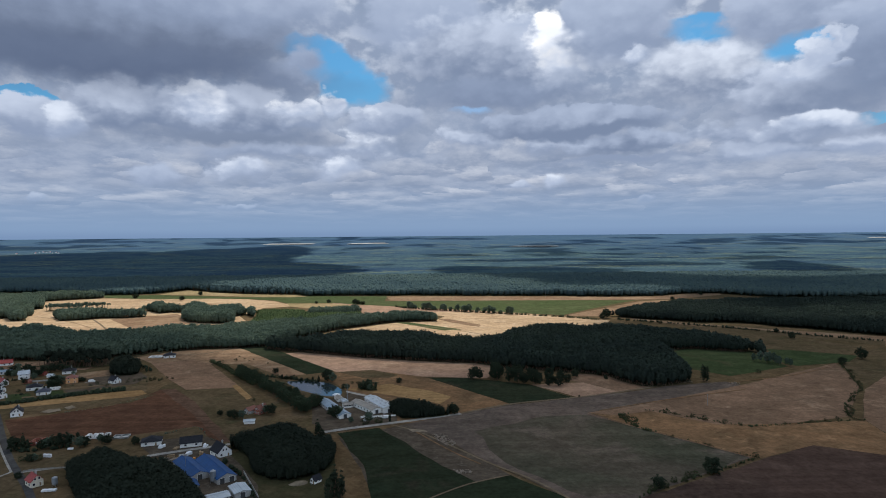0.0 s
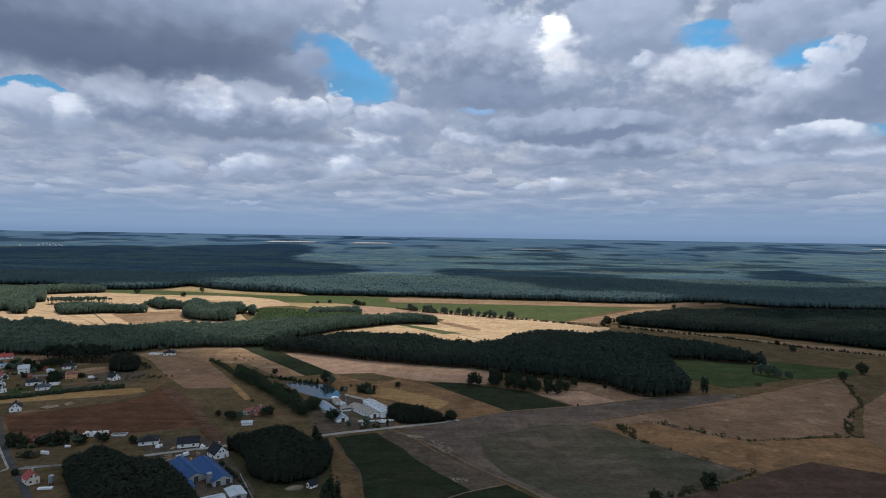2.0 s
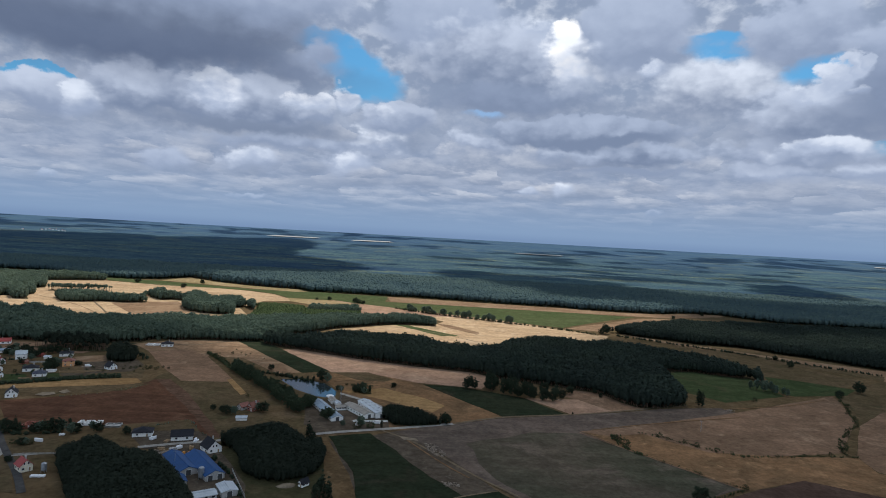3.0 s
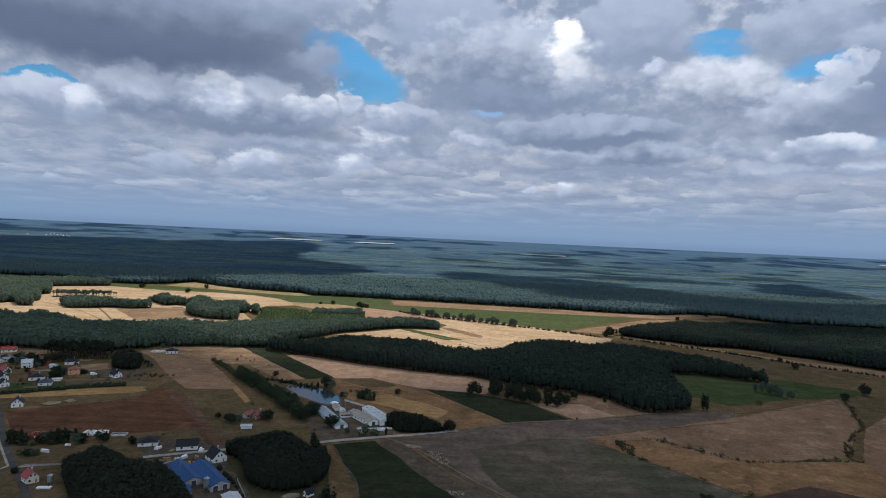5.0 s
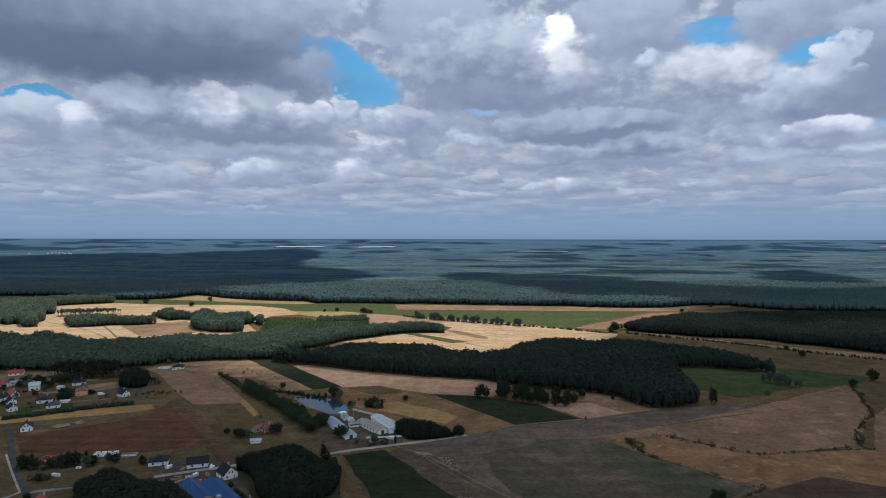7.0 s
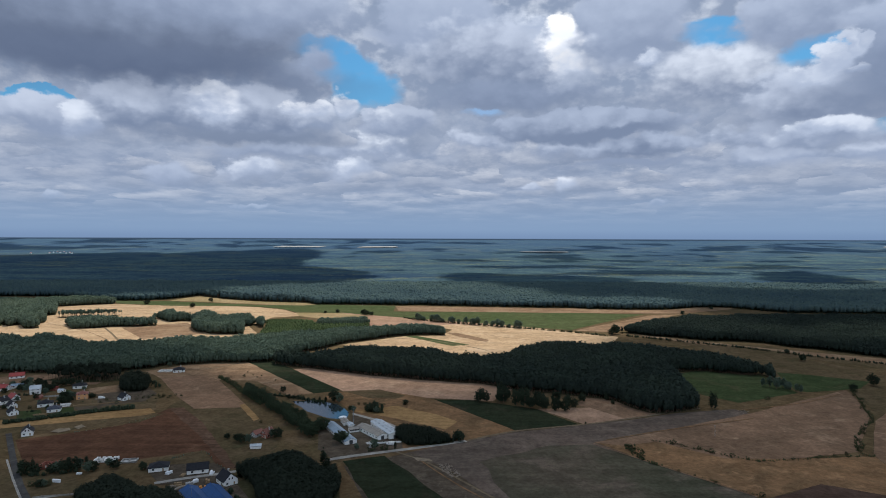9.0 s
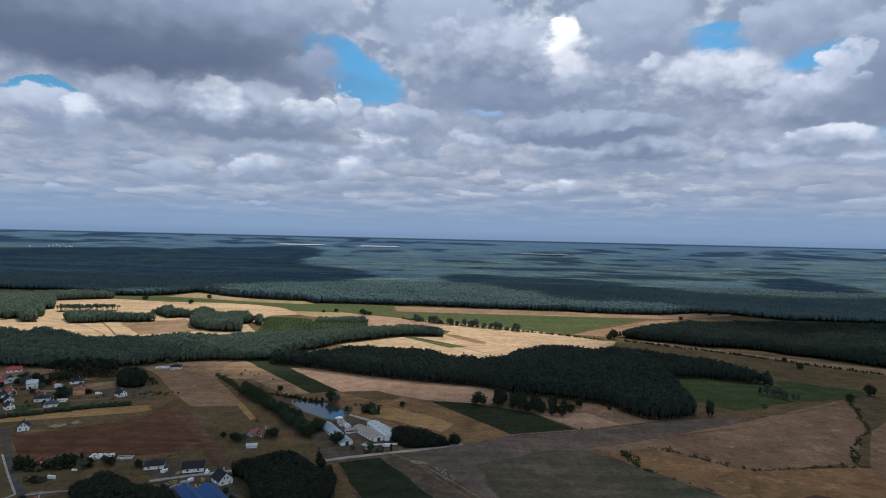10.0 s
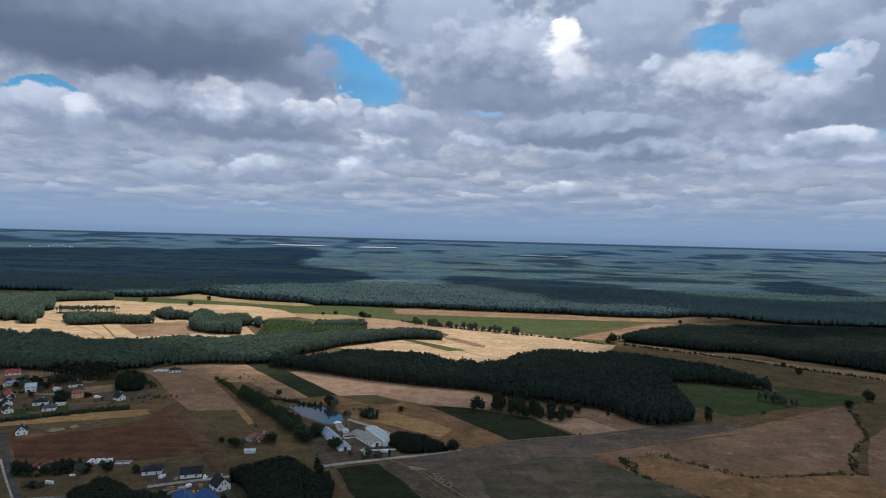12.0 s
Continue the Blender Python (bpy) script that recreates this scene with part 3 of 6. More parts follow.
field([(-260, 360), (-214, 349), (-195, 323), (-215, 312), (-189, 276), (-216, 277), (-273, 351)], "meadow_olive", "dry brown yards by the road")
field([(-97, 468), (-80, 485), (-32, 437), (-28, 397), (-70, 378), (-84, 397)], "yard", "gravel yard between the farm halls")
field([(-341, 479), (-325, 484), (-309, 463), (-323, 455)], "green", "mown green lawn beside a house", "lawn")
field([(-315, 488), (-304, 493), (-287, 468), (-298, 464)], "green", "mown green lawn beside a house", "lawn")
field([(-348, 545), (-340, 548), (-329, 530), (-337, 528)], "green", "mown green lawn beside a house", "lawn")
field([(-327, 552), (-307, 568), (-293, 543), (-312, 531)], "stubble_brown", "pale bare clearing behind the hamlet")
field([(-303, 492), (-283, 497), (-277, 486), (-288, 476)], "yard", "bare sandy building plots by the straw field")
# sunlit fields beyond the woods
field([(-198, 1126), (-142, 1093), (-68, 1054), (47, 998), (124, 954), (146, 924), (9, 933), (-26, 957), (-63, 969), (-124, 956), (-144, 1038)], "stubble", "tan dry meadow beside the tree row")
field([(-723, 1322), (-598, 1313), (-488, 1280), (-394, 1249), (-299, 1240), (-269, 1262), (-104, 1244), (-101, 1146), (170, 1142), (363, 1119), (305, 1061), (189, 924), (124, 954), (47, 998), (-68, 1054), (-142, 1093), (-198, 1126), (-277, 1124), (-317, 1179), (-379, 1217), (-444, 1226), (-558, 1224), (-688, 1265)], "green_lit", "wide light green pasture")
field([(-279, 1124), (-197, 1117), (-140, 1077), (-134, 1030), (-223, 1044), (-261, 1074)], "straw_pale", "pale yellow strip of mown grass")
field([(-105, 1240), (207, 1209), (388, 1215), (592, 1281), (565, 1209), (438, 1133), (344, 1132), (195, 1136), (-91, 1152)], "stubble_brown", "long tan field below the far forest")
field([(364, 1101), (434, 1124), (314, 1009), (250, 900), (191, 917), (296, 1027)], "stubble_brown", "tan wedge of stubble")
field([(-604, 1325), (-599, 1376), (-585, 1432), (-495, 1365), (-416, 1317), (-301, 1296), (-267, 1252), (-299, 1240), (-398, 1260), (-492, 1292), (-562, 1314)], "straw_pale", "tan dry land below the forest edge")
field([(-135, 788), (-106, 815), (-63, 855), (-8, 866), (9, 921), (-26, 957), (9, 977), (54, 972), (140, 942), (214, 885), (243, 860), (215, 798), (145, 744), (84, 693), (38, 679), (-19, 692), (-60, 715), (-103, 740)], "stubble_bright", "bright sunlit stubble field")
field([(-60, 860), (-41, 860), (30, 791), (8, 782), (-1, 790)], "green_lit", "green strip in the stubble")
field([(-2, 894), (20, 886), (57, 832), (53, 812), (19, 851)], "stubble_brown", "brown worked strip in the stubble", ragged=3)
field([(-774, 1199), (-734, 1242), (-682, 1254), (-558, 1224), (-444, 1226), (-376, 1207), (-315, 1169), (-277, 1116), (-261, 1074), (-302, 1050), (-308, 946), (-261, 851), (-291, 803), (-358, 785), (-424, 771), (-517, 804), (-595, 808), (-654, 807), (-776, 957), (-705, 958), (-699, 1042)], "stubble_bright", "large bright stubble field between copses")
field([(-500, 930), (-420, 983), (-393, 945), (-348, 871), (-414, 824)], "stubble_brown", "brown worked plot of stubble")

# ---- tracks and roads ----
ribbon([(-308, 425), (-265, 370), (-238, 337), (-218, 315), (-200, 295), (-185, 276)], 3.6, "asphalt", "grey asphalt lane past the hamlet")
ribbon([(-225, 319), (-227, 313), (-232, 309)], 1.6, "concrete", "pale paved side lane", "pavement", "pavement")
ribbon([(-273, 375), (-246, 343), (-225, 319)], 1.2, "concrete", "pale paved footway beside the lane", "pavement", "pavement")
ribbon([(-220, 318), (-209, 322), (-201, 325)], 1.8, "concrete", "pale concrete side road", "road")
ribbon([(-164, 340), (-146, 349), (-128, 356), (-124, 359)], 3.6, "concrete", "pale village street past new houses", "road")
ribbon([(-77, 376), (-61, 384), (-33, 395), (-15, 402), (14, 415)], 4.2, "concrete", "narrow asphalt road past the farm halls")
ribbon([(-33, 393), (-14, 377), (6, 351), (27, 322), (45, 301), (59, 278)], 1.5, "track", "sandy farm track along the harrowed field", "track", "track")
ribbon([(14, 415), (51, 437), (102, 453), (140, 468), (183, 488), (208, 498)], 2.4, "track", "sandy farm track below the wood", "track", "track")
ribbon([(-281, 637), (-248, 641), (-219, 682), (-197, 691)], 2.2, "track", "sandy track to the lone house", "track", "track")
ribbon([(-91, 843), (-32, 828), (17, 790), (51, 751)], 2.4, "track", "sandy track through the stubble", "track", "track")
ribbon([(-523, 926), (-481, 870), (-442, 815)], 3.0, "track", "wheel track through the stubble", "track", "track")
ribbon([(35, 307), (13, 296), (-6, 280)], 1.2, "track", "sandy headland between crops", "track", "track")
ribbon([(-85, 485), (-60, 467), (-36, 440), (-53, 408)], 4.0, "concrete", "paved farm driveway", "road", "driveway")


for line, w, mat in (([(100, 411), (125, 379), (150, 349), (168, 327)], 1.2, "meadow_brown"), ([(-275, 621), (-244, 603), (-219, 583)], 1.2, "stubble_brown"), ([(-16, 378), (6, 342), (21, 322)], 1.0, "meadow_yellow"), ([(110, 418), (167, 444), (238, 471)], 1.2, "meadow_yellow"), ([(236, 493), (300, 516), (354, 547)], 1.2, "meadow_yellow"), ([(52, 878), (97, 840), (140, 821)], 1.5, "stubble_brown"), ([(71, 907), (148, 865), (213, 866)], 1.5, "stubble_brown"), ([(-671, 1091), (-569, 968), (-523, 926)], 2.0, "stubble_brown"), ([(-576, 1083), (-461, 1118), (-339, 1126)], 1.5, "stubble_brown"), ([(-644, 974), (-531, 890), (-457, 816)], 1.8, "stubble_brown")):
    ribbon(line, w, mat, "faint worn wheel track across the field", "track", "track")


# ---- the pond ----
def pond(poly):
    m, n = material("pond_water")
    at = n.add("ShaderNodeTexCoord").outputs["Object"]
    ripple = n.noise(n.vec("MULTIPLY", at, (0.5, 1.4, 1.0)), 0.9, 4.0, 0.6).outputs["Fac"]
    finish(m, n, (0.02, 0.03, 0.035), 0.06, ripple, strength=0.10, distance=0.05, spec=0.6)
    ob = field(poly, m, "dark still pond reflecting the sky", "pond", "water", ragged=1.5)
    return ob


field([(-136, 522), (-116, 523), (-89, 508), (-74, 481), (-72, 456), (-91, 458), (-112, 477)], "meadow_olive", "grassy bank of the pond", "bank", "bank")
pond([(-130, 513), (-112, 517), (-90, 504), (-77, 481), (-76, 462), (-90, 465), (-111, 483)])


# ---- woods ----
rng = np.random.default_rng(7)


def ico(sub):
    bm = bmesh.new()
    bmesh.ops.create_icosphere(bm, subdivisions=sub, radius=1.0)
    v = np.array([p.co[:] for p in bm.verts])
    f = np.array([[q.index for q in fc.verts] for fc in bm.faces])
    bm.free()
    return v, f


ICO1, ICO2 = ico(1), ico(2)
ICO0 = (np.array(((1, 0, 0), (-1, 0, 0), (0, 1, 0), (0, -1, 0), (0, 0, 1), (0, 0, -1)), float), np.array(((0, 2, 4), (2, 1, 4), (1, 3, 4), (3, 0, 4), (2, 0, 5), (1, 2, 5), (3, 1, 5), (0, 3, 5))))


def lump(centre, size, seed, src=ICO1, rough=0.3):
    v, f = src
    r = np.random.default_rng(seed)
    return v * (1 + rough * (r.random((len(v), 1)) - 0.5) * 2) * np.array(size) + np.array(centre), f


def spray(centre, size, count, leaf, seed):
    """Sprays of foliage round a crown: small three-cornered tufts, facing outwards unevenly."""
    r = np.random.default_rng(seed)
    out = r.normal(size=(count, 3))
    out /= np.linalg.norm(out, axis=1)[:, None]
    out[:, 2] = np.where(out[:, 2] < -0.5, -out[:, 2], out[:, 2])
    at = out * r.uniform(0.70, 1.08, (count, 1)) * np.array(size) + np.array(centre)
    face = out + r.normal(size=(count, 3)) * 0.45
    face /= np.linalg.norm(face, axis=1)[:, None]
    a = np.cross(face, r.normal(size=(count, 3)))
    a /= np.linalg.norm(a, axis=1)[:, None]
    b = np.cross(face, a)
    k = leaf * r.uniform(0.6, 1.3, (count, 1))
    v = np.stack([at + a * k, at - a * 0.5 * k + b * 0.87 * k, at - a * 0.5 * k - b * 0.87 * k], 1).reshape(-1, 3)
    return v, np.arange(count * 3).reshape(-1, 3)


def stem(h, r0, r1, sides=5, lean=(0, 0), z0=-0.3):
    a = np.arange(sides) * 2 * math.pi / sides
    c = np.stack([np.cos(a), np.sin(a)], -1)
    v = np.concatenate([np.c_[c * r0, np.full(sides, z0)], np.c_[c * r1 + np.array(lean), np.full(sides, h)]])
    f = []
    for i in range(sides):
        j = (i + 1) % sides
        f += [[i, j, sides + j], [i, sides + j, sides + i]]
    return v, np.array(f)


def merge(bits):
    vs, fs, k = [], [], 0
    for v, f in bits:
        vs.append(v)
        fs.append(f + k)
        k += len(v)
    return np.concatenate(vs), np.concatenate(fs)


def tree_forms(style):
    """Crowns of unit height, three or more forms for each kind of stand."""
    forms = []
    for s in range(6):
        r = np.random.default_rng(100 + s)
        if style == "pine":  # close rounded conifer crown
            bits = [lump((0, 0, 0.55), (0.15, 0.15, 0.38), s, rough=0.3), spray((0, 0, 0.62), (0.20, 0.20, 0.36), 46, 0.08, s + 20)]
        elif style == "bare":  # high crown over a bare trunk
            bits = [lump((0, 0, 0.76), (0.11, 0.11, 0.20), s, rough=0.35), spray((0, 0, 0.76), (0.17, 0.17, 0.23), 40, 0.075, s + 20)]
        elif style == "leafy":  # oval crown of many clumps, leafy to the ground
            bits = [lump((0, 0, 0.50), (0.12, 0.12, 0.42), s)]
            for k in range(13):
                a, z = k * 2.4 + r.uniform(0, 1), 0.93 - 0.062 * k
                q = 0.05 + 0.09 * math.sin(math.pi * (k + 0.5) / 14)
                bits.append(lump((math.cos(a) * q, math.sin(a) * q, z), (0.085, 0.085, 0.08), s + 20 * k, rough=0.75))
        elif style == "fine":  # dense leafy crown to the ground
            bits = [lump((0, 0, 0.46), (0.12, 0.12, 0.42), s, rough=0.3), spray((0, 0, 0.52), (0.17, 0.17, 0.47), 80, 0.05, s + 20)]
        elif style == "mid":  # rounded crown seen from afar
            bits = [lump((0, 0, 0.52), (0.17, 0.17, 0.38), s, rough=0.35), spray((0, 0, 0.58), (0.23, 0.23, 0.40), 50, 0.085, s + 20)]
        elif style == "young":
            bits = [lump((0, 0, 0.60), (0.22, 0.22, 0.42), s, rough=0.35), lump((0.08, -0.08, 0.32), (0.26, 0.26, 0.26), s + 30, rough=0.35)]
        else:  # far: one uneven crown
            bits = [lump((0, 0, 0.56), (0.25, 0.25, 0.46), s, rough=0.32)]
        forms.append(merge(bits))
    return forms


FORMS = {k: tree_forms(k) for k in ("pine", "bare", "leafy", "fine", "mid", "young", "far")}


def scatter(poly, gap, clear=0.0):
    xs, ys = [p[0] for p in poly], [p[1] for p in poly]
    nx, ny = int((max(xs) - min(xs)) / gap) + 1, int((max(ys) - min(ys)) / gap) + 1
    X, Y = np.meshgrid(np.arange(nx), np.arange(ny))
    px = min(xs) + (X.ravel() + 0.5 * (Y.ravel() % 2) + rng.uniform(-0.42, 0.42, X.size)) * gap
    py = min(ys) + (Y.ravel() + rng.uniform(-0.42, 0.42, X.size)) * gap
    keep = inside(px, py, poly)
    if clear:
        keep &= rng.random(len(px)) > clear
    return px[keep], py[keep]


def rim(px, py, poly):
    """Distance of each point to the outline."""
    best = np.full(len(px), 1e9)
    for (x0, y0), (x1, y1) in zip(poly, poly[1:] + poly[:1]):
        dx, dy = x1 - x0, y1 - y0
        u = (((px - x0) * dx + (py - y0) * dy) / max(dx * dx + dy * dy, 1e-6)).clip(0, 1)
        best = np.minimum(best, np.hypot(px - x0 - u * dx, py - y0 - u * dy))
    return best


def stand(px, py, height, style, mat, label, name="woodland", spread=0.18, trunk=True, group="", wide=1.0, taper=1.0):
    """One wood: its crowns in one mesh, its trunks in another."""
    forms = FORMS[style]
    n = len(px)
    which = rng.integers(0, len(forms), n)
    h = height * (1 + spread * rng.normal(size=n).clip(-2, 2)) * (1 + 0.16 * np.array([noise.noise((x * 0.02, y * 0.02, 5.0)) for x, y in zip(px, py)])) * taper
    turn = rng.uniform(0, 2 * math.pi, n)
    z = rise(py)
    V, Fc, k = [], [], 0
    for w in range(len(forms)):
        sel = np.nonzero(which == w)[0]
        if not len(sel):
            continue
        v, f = forms[w]
        c, s, hh = np.cos(turn[sel])[:, None], np.sin(turn[sel])[:, None], h[sel][:, None]
        fat = wide * rng.uniform(0.85, 1.2, (len(sel), 1))
        x = (v[None, :, 0] * c - v[None, :, 1] * s) * hh * fat + px[sel][:, None]
        y = (v[None, :, 0] * s + v[None, :, 1] * c) * hh * fat + py[sel][:, None]
        zz = v[None, :, 2] * hh + z[sel][:, None]
        V.append(np.stack([x, y, zz], -1).reshape(-1, 3))
        Fc.append((f[None] + (np.arange(len(sel)) * len(v))[:, None, None]).reshape(-1, 3) + k)
        k += len(sel) * len(v)
    root = tagged(new(name), label, "woodland", group, kind="stuff")
    crown = raw("crown", np.concatenate(V), np.concatenate(Fc), mat, smooth=style in ("far", "young"))
    crown.parent = root
    if trunk:
        v, f = stem(0.70, 0.026, 0.014, 4, z0=-0.02)
        x = v[None, :, 0] * h[:, None] + px[:, None]
        y = v[None, :, 1] * h[:, None] + py[:, None]
        zz = v[None, :, 2] * h[:, None] + z[:, None]
        t = raw("trunk", np.stack([x, y, zz], -1).reshape(-1, 3), (f[None] + (np.arange(n) * len(v))[:, None, None]).reshape(-1, 3), "bark")
        t.parent = root
    return root


def wood(poly, gap, height, style, mat, label, floor=True, clear=0.0, trunk=True, spread=0.18, name="woodland", wide=1.0, edge=(5.0, 0.62)):
    if floor:
        field(poly, "forest_floor", "dark litter under the trees", "forest floor", "forest_floor", ragged=3)
    px, py = scatter(poly, gap, clear)
    reach, low = edge  # trees stand lower towards the rim
    taper = low + (1 - low) * np.sqrt((rim(px, py, poly) / reach).clip(0, 1))
    return stand(px, py, height, style, mat, label, name, spread, trunk, wide=wide, taper=taper)


# pine wood in the middle
wood([(-195, 683), (-187, 664), (-177, 658), (-150, 646), (-111, 627), (-79, 612), (-50, 602), (-22, 592), (6, 585), (33, 579), (67, 553), (119, 535), (133, 529), (145, 520), (149, 507), (154, 495), (162, 485), (171, 482), (188, 487), (208, 499), (214, 530), (223, 586), (227, 613), (226, 626), (239, 635), (272, 638), (296, 624), (310, 619), (334, 625), (320, 593), (324, 625), (309, 652), (293, 686), (268, 705), (242, 724), (220, 740), (200, 744), (175, 727), (145, 743), (116, 734), (85, 708), (74, 688), (66, 668), (45, 658), (8, 664), (-12, 686), (-45, 700), (-66, 711), (-86, 715), (-112, 710), (-126, 680), (-151, 662)], 2.5, 14, "pine", "pine", "dense dark pine wood with bare reddish trunks", spread=0.09, wide=1.0)
# mixed wood behind the hamlet, with its tongue into the stubble
wood([(-480, 599), (-455, 617), (-424, 615), (-396, 615), (-340, 619), (-324, 633), (-310, 641), (-302, 662), (-282, 659), (-255, 669), (-225, 672), (-196, 679), (-186, 703), (-171, 735), (-155, 759), (-145, 779), (-134, 801), (-107, 825), (-72, 860), (-40, 871), (-16, 872), (-1, 864), (-5, 886), (-24, 899), (-45, 904), (-64, 902), (-83, 888), (-121, 869), (-152, 863), (-179, 840), (-233, 808), (-265, 792), (-280, 773), (-302, 773), (-332, 777), (-355, 763), (-376, 749), (-406, 740), (-434, 740), (-468, 761), (-486, 779), (-500, 779), (-524, 798), (-532, 793), (-524, 760), (-534, 764), (-565, 792), (-576, 782), (-627, 781)], 2.9, 13, "mid", "mixed", "wide mixed wood of green crowns in patchy sun", spread=0.11, wide=0.95)
# young plantation
wood([(-265, 851), (-219, 873), (-177, 907), (-121, 931), (-121, 968), (-205, 960), (-219, 998), (-274, 1019), (-304, 996), (-287, 972)], 3.6, 5, "young", "young", "young light green plantation", floor=False, trunk=False, spread=0.08)
# copses in the stubble
wood([(-667, 1035), (-617, 1036), (-580, 1064), (-578, 1080), (-620, 1053), (-668, 1051)], 3.8, 13, "bare", "mixed", "row of pines with bare trunks in the stubble", name="copse", spread=0.07)
wood([(-604, 960), (-564, 911), (-538, 918), (-514, 936), (-479, 937), (-455, 948), (-462, 966), (-490, 958), (-513, 964), (-545, 972), (-580, 985)], 3.4, 13, "mid", "mixed", "copse of green trees in the stubble field", name="copse", spread=0.1)
wood([(-504, 1046), (-478, 1017), (-451, 989), (-439, 1003), (-412, 997), (-389, 926), (-369, 892), (-340, 871), (-314, 866), (-292, 872), (-314, 940), (-306, 959), (-301, 999), (-282, 934), (-297, 954), (-320, 998), (-348, 1013), (-359, 990), (-370, 989), (-400, 1037), (-418, 1045), (-423, 1012), (-462, 1035), (-486, 1079), (-489, 1052), (-496, 1035), (-478, 987)], 3.4, 14, "mid", "mixed", "spreading copse in the stubble field", name="copse", spread=0.1)
wood([(-719, 897), (-691, 939), (-708, 971), (-678, 933), (-670, 952), (-640, 916), (-616, 916), (-652, 965), (-649, 979), (-705, 1066), (-693, 1074), (-771, 1199), (-733, 1231), (-687, 1253), (-698, 1279), (-768, 1290), (-819, 1276), (-861, 1250), (-927, 1260), (-989, 1235)], 3.9, 14, "mid", "mixed", "wood edge with bare trunks beside the stubble", spread=0.08)
wood([(-207, 958), (-169, 960), (-135, 968), (-124, 988), (-135, 1004), (-170, 996), (-205, 980)], 3.2, 10, "mid", "mixed", "small round copse beside the pasture", name="copse", spread=0.1)
# dark wood across the lane, beyond the meadow
wood([(258, 926), (256, 903), (291, 871), (326, 856), (355, 832), (391, 828), (423, 815), (443, 784), (470, 768), (490, 745), (516, 716), (556, 668), (863, 1038), (757, 1052), (543, 1048), (439, 1030), (405, 1029), (385, 1013), (323, 968), (284, 926), (257, 895)], 3.3, 12, "mid", "pine", "broad dark forest beyond the meadows", trunk=False, wide=1.0, spread=0.10)
# groves near the hamlet and the farm
wood([(-25, 405), (-13, 405), (5, 411), (9, 422)] + [(3, 412), (-15, 427), (-32, 433), (-37, 422)], 1.7, 9.5, "fine", "grove_leaf", "dark leafy grove beside the farm hall", name="grove", trunk=False, spread=0.09, wide=1.3, edge=(8.0, 0.5))
wood([(-124, 359), (-117, 349), (-106, 335), (-97, 314), (-88, 305), (-74, 302), (-64, 309), (-58, 322), (-59, 339), (-66, 357)] + [(-68, 346), (-77, 357), (-89, 371), (-101, 372), (-108, 364), (-114, 360), (-120, 361), (-121, 350)], 1.7, 11.5, "fine", "grove_leaf", "dense dark grove of tall trees", name="grove", trunk=False, spread=0.06, wide=1.35, edge=(13.0, 0.5))
wood([(-198, 322), (-189, 308), (-173, 287), (-152, 259), (-87, 243), (-112, 280), (-125, 298), (-142, 317), (-151, 328)] + [(-146, 316), (-155, 323), (-161, 321), (-170, 329), (-185, 338), (-191, 336), (-191, 326), (-196, 320)], 1.8, 11.0, "fine", "grove_leaf", "dense dark grove beside the lane", name="grove", trunk=False, spread=0.06, wide=1.35, edge=(13.0, 0.5))
wood([(-294.8, 547.4), (-283.6, 541.7), (-275.7, 544.1), (-272.7, 550.4), (-276.8, 565.1), (-289.6, 578.0), (-302.5, 582.0), (-307.3, 572.7)], 1.9, 12, "fine", "grove_leaf", "small dark grove at the edge of the hamlet", name="grove", trunk=False, spread=0.16, wide=1.3, edge=(5.0, 0.6))
wood([(-279, 567), (-264, 552), (-262, 559), (-276, 579), (-286, 584)], 3.5, 4, "young", "dark_leaf", "low thicket beside the grove", name="thicket", floor=False, trunk=False)
wood([(-387, 584), (-350, 575), (-314, 583), (-330, 613), (-379, 605)], 3.4, 12, "bare", "grove_leaf", "open row of pines behind the hamlet", name="pine_row")
wood([(-66, 488), (-57, 480), (-49, 480), (-53, 495), (-64, 497)], 4.5, 8, "leafy", "dark_leaf", "clump of trees behind the farm halls", name="grove")

# the great forest: single crowns in front, a closed canopy beyond
EDGE = [(-1300, 1340), (-1117, 1378), (-1035, 1407), (-905, 1410), (-726, 1322), (-665, 1324), (-627, 1350), (-607, 1389), (-591, 1446), (-495, 1365), (-420, 1329), (-352, 1307), (-301, 1296), (-269, 1262), (-164, 1265), (-116, 1255), (-46, 1256), (12, 1247), (126, 1228), (238, 1220), (279, 1201), (343, 1192), (432, 1194), (504, 1236), (570, 1235), (600, 1190), (640, 1150), (818, 1137), (926, 1113), (1100, 1060)]
front = EDGE + [(1450, 1780), (-1450, 1780)]
field(front, "forest_floor", "dark litter under the forest", "forest floor", "forest_floor", ragged=3)
fx, fy = scatter(front, 6.1)
stand(fx, fy, 14, "far", "hazed_pine", "endless forest of pine and birch", "forest", 0.09, trunk=False, wide=1.1)
RIM = EDGE[8:13]
wood(RIM + [(x + 6, y + 20) for x, y in reversed(RIM)], 4.5, 15, "bare", "hazed_pine", "tall pines with pale bare trunks at the forest edge", floor=False, spread=0.06)


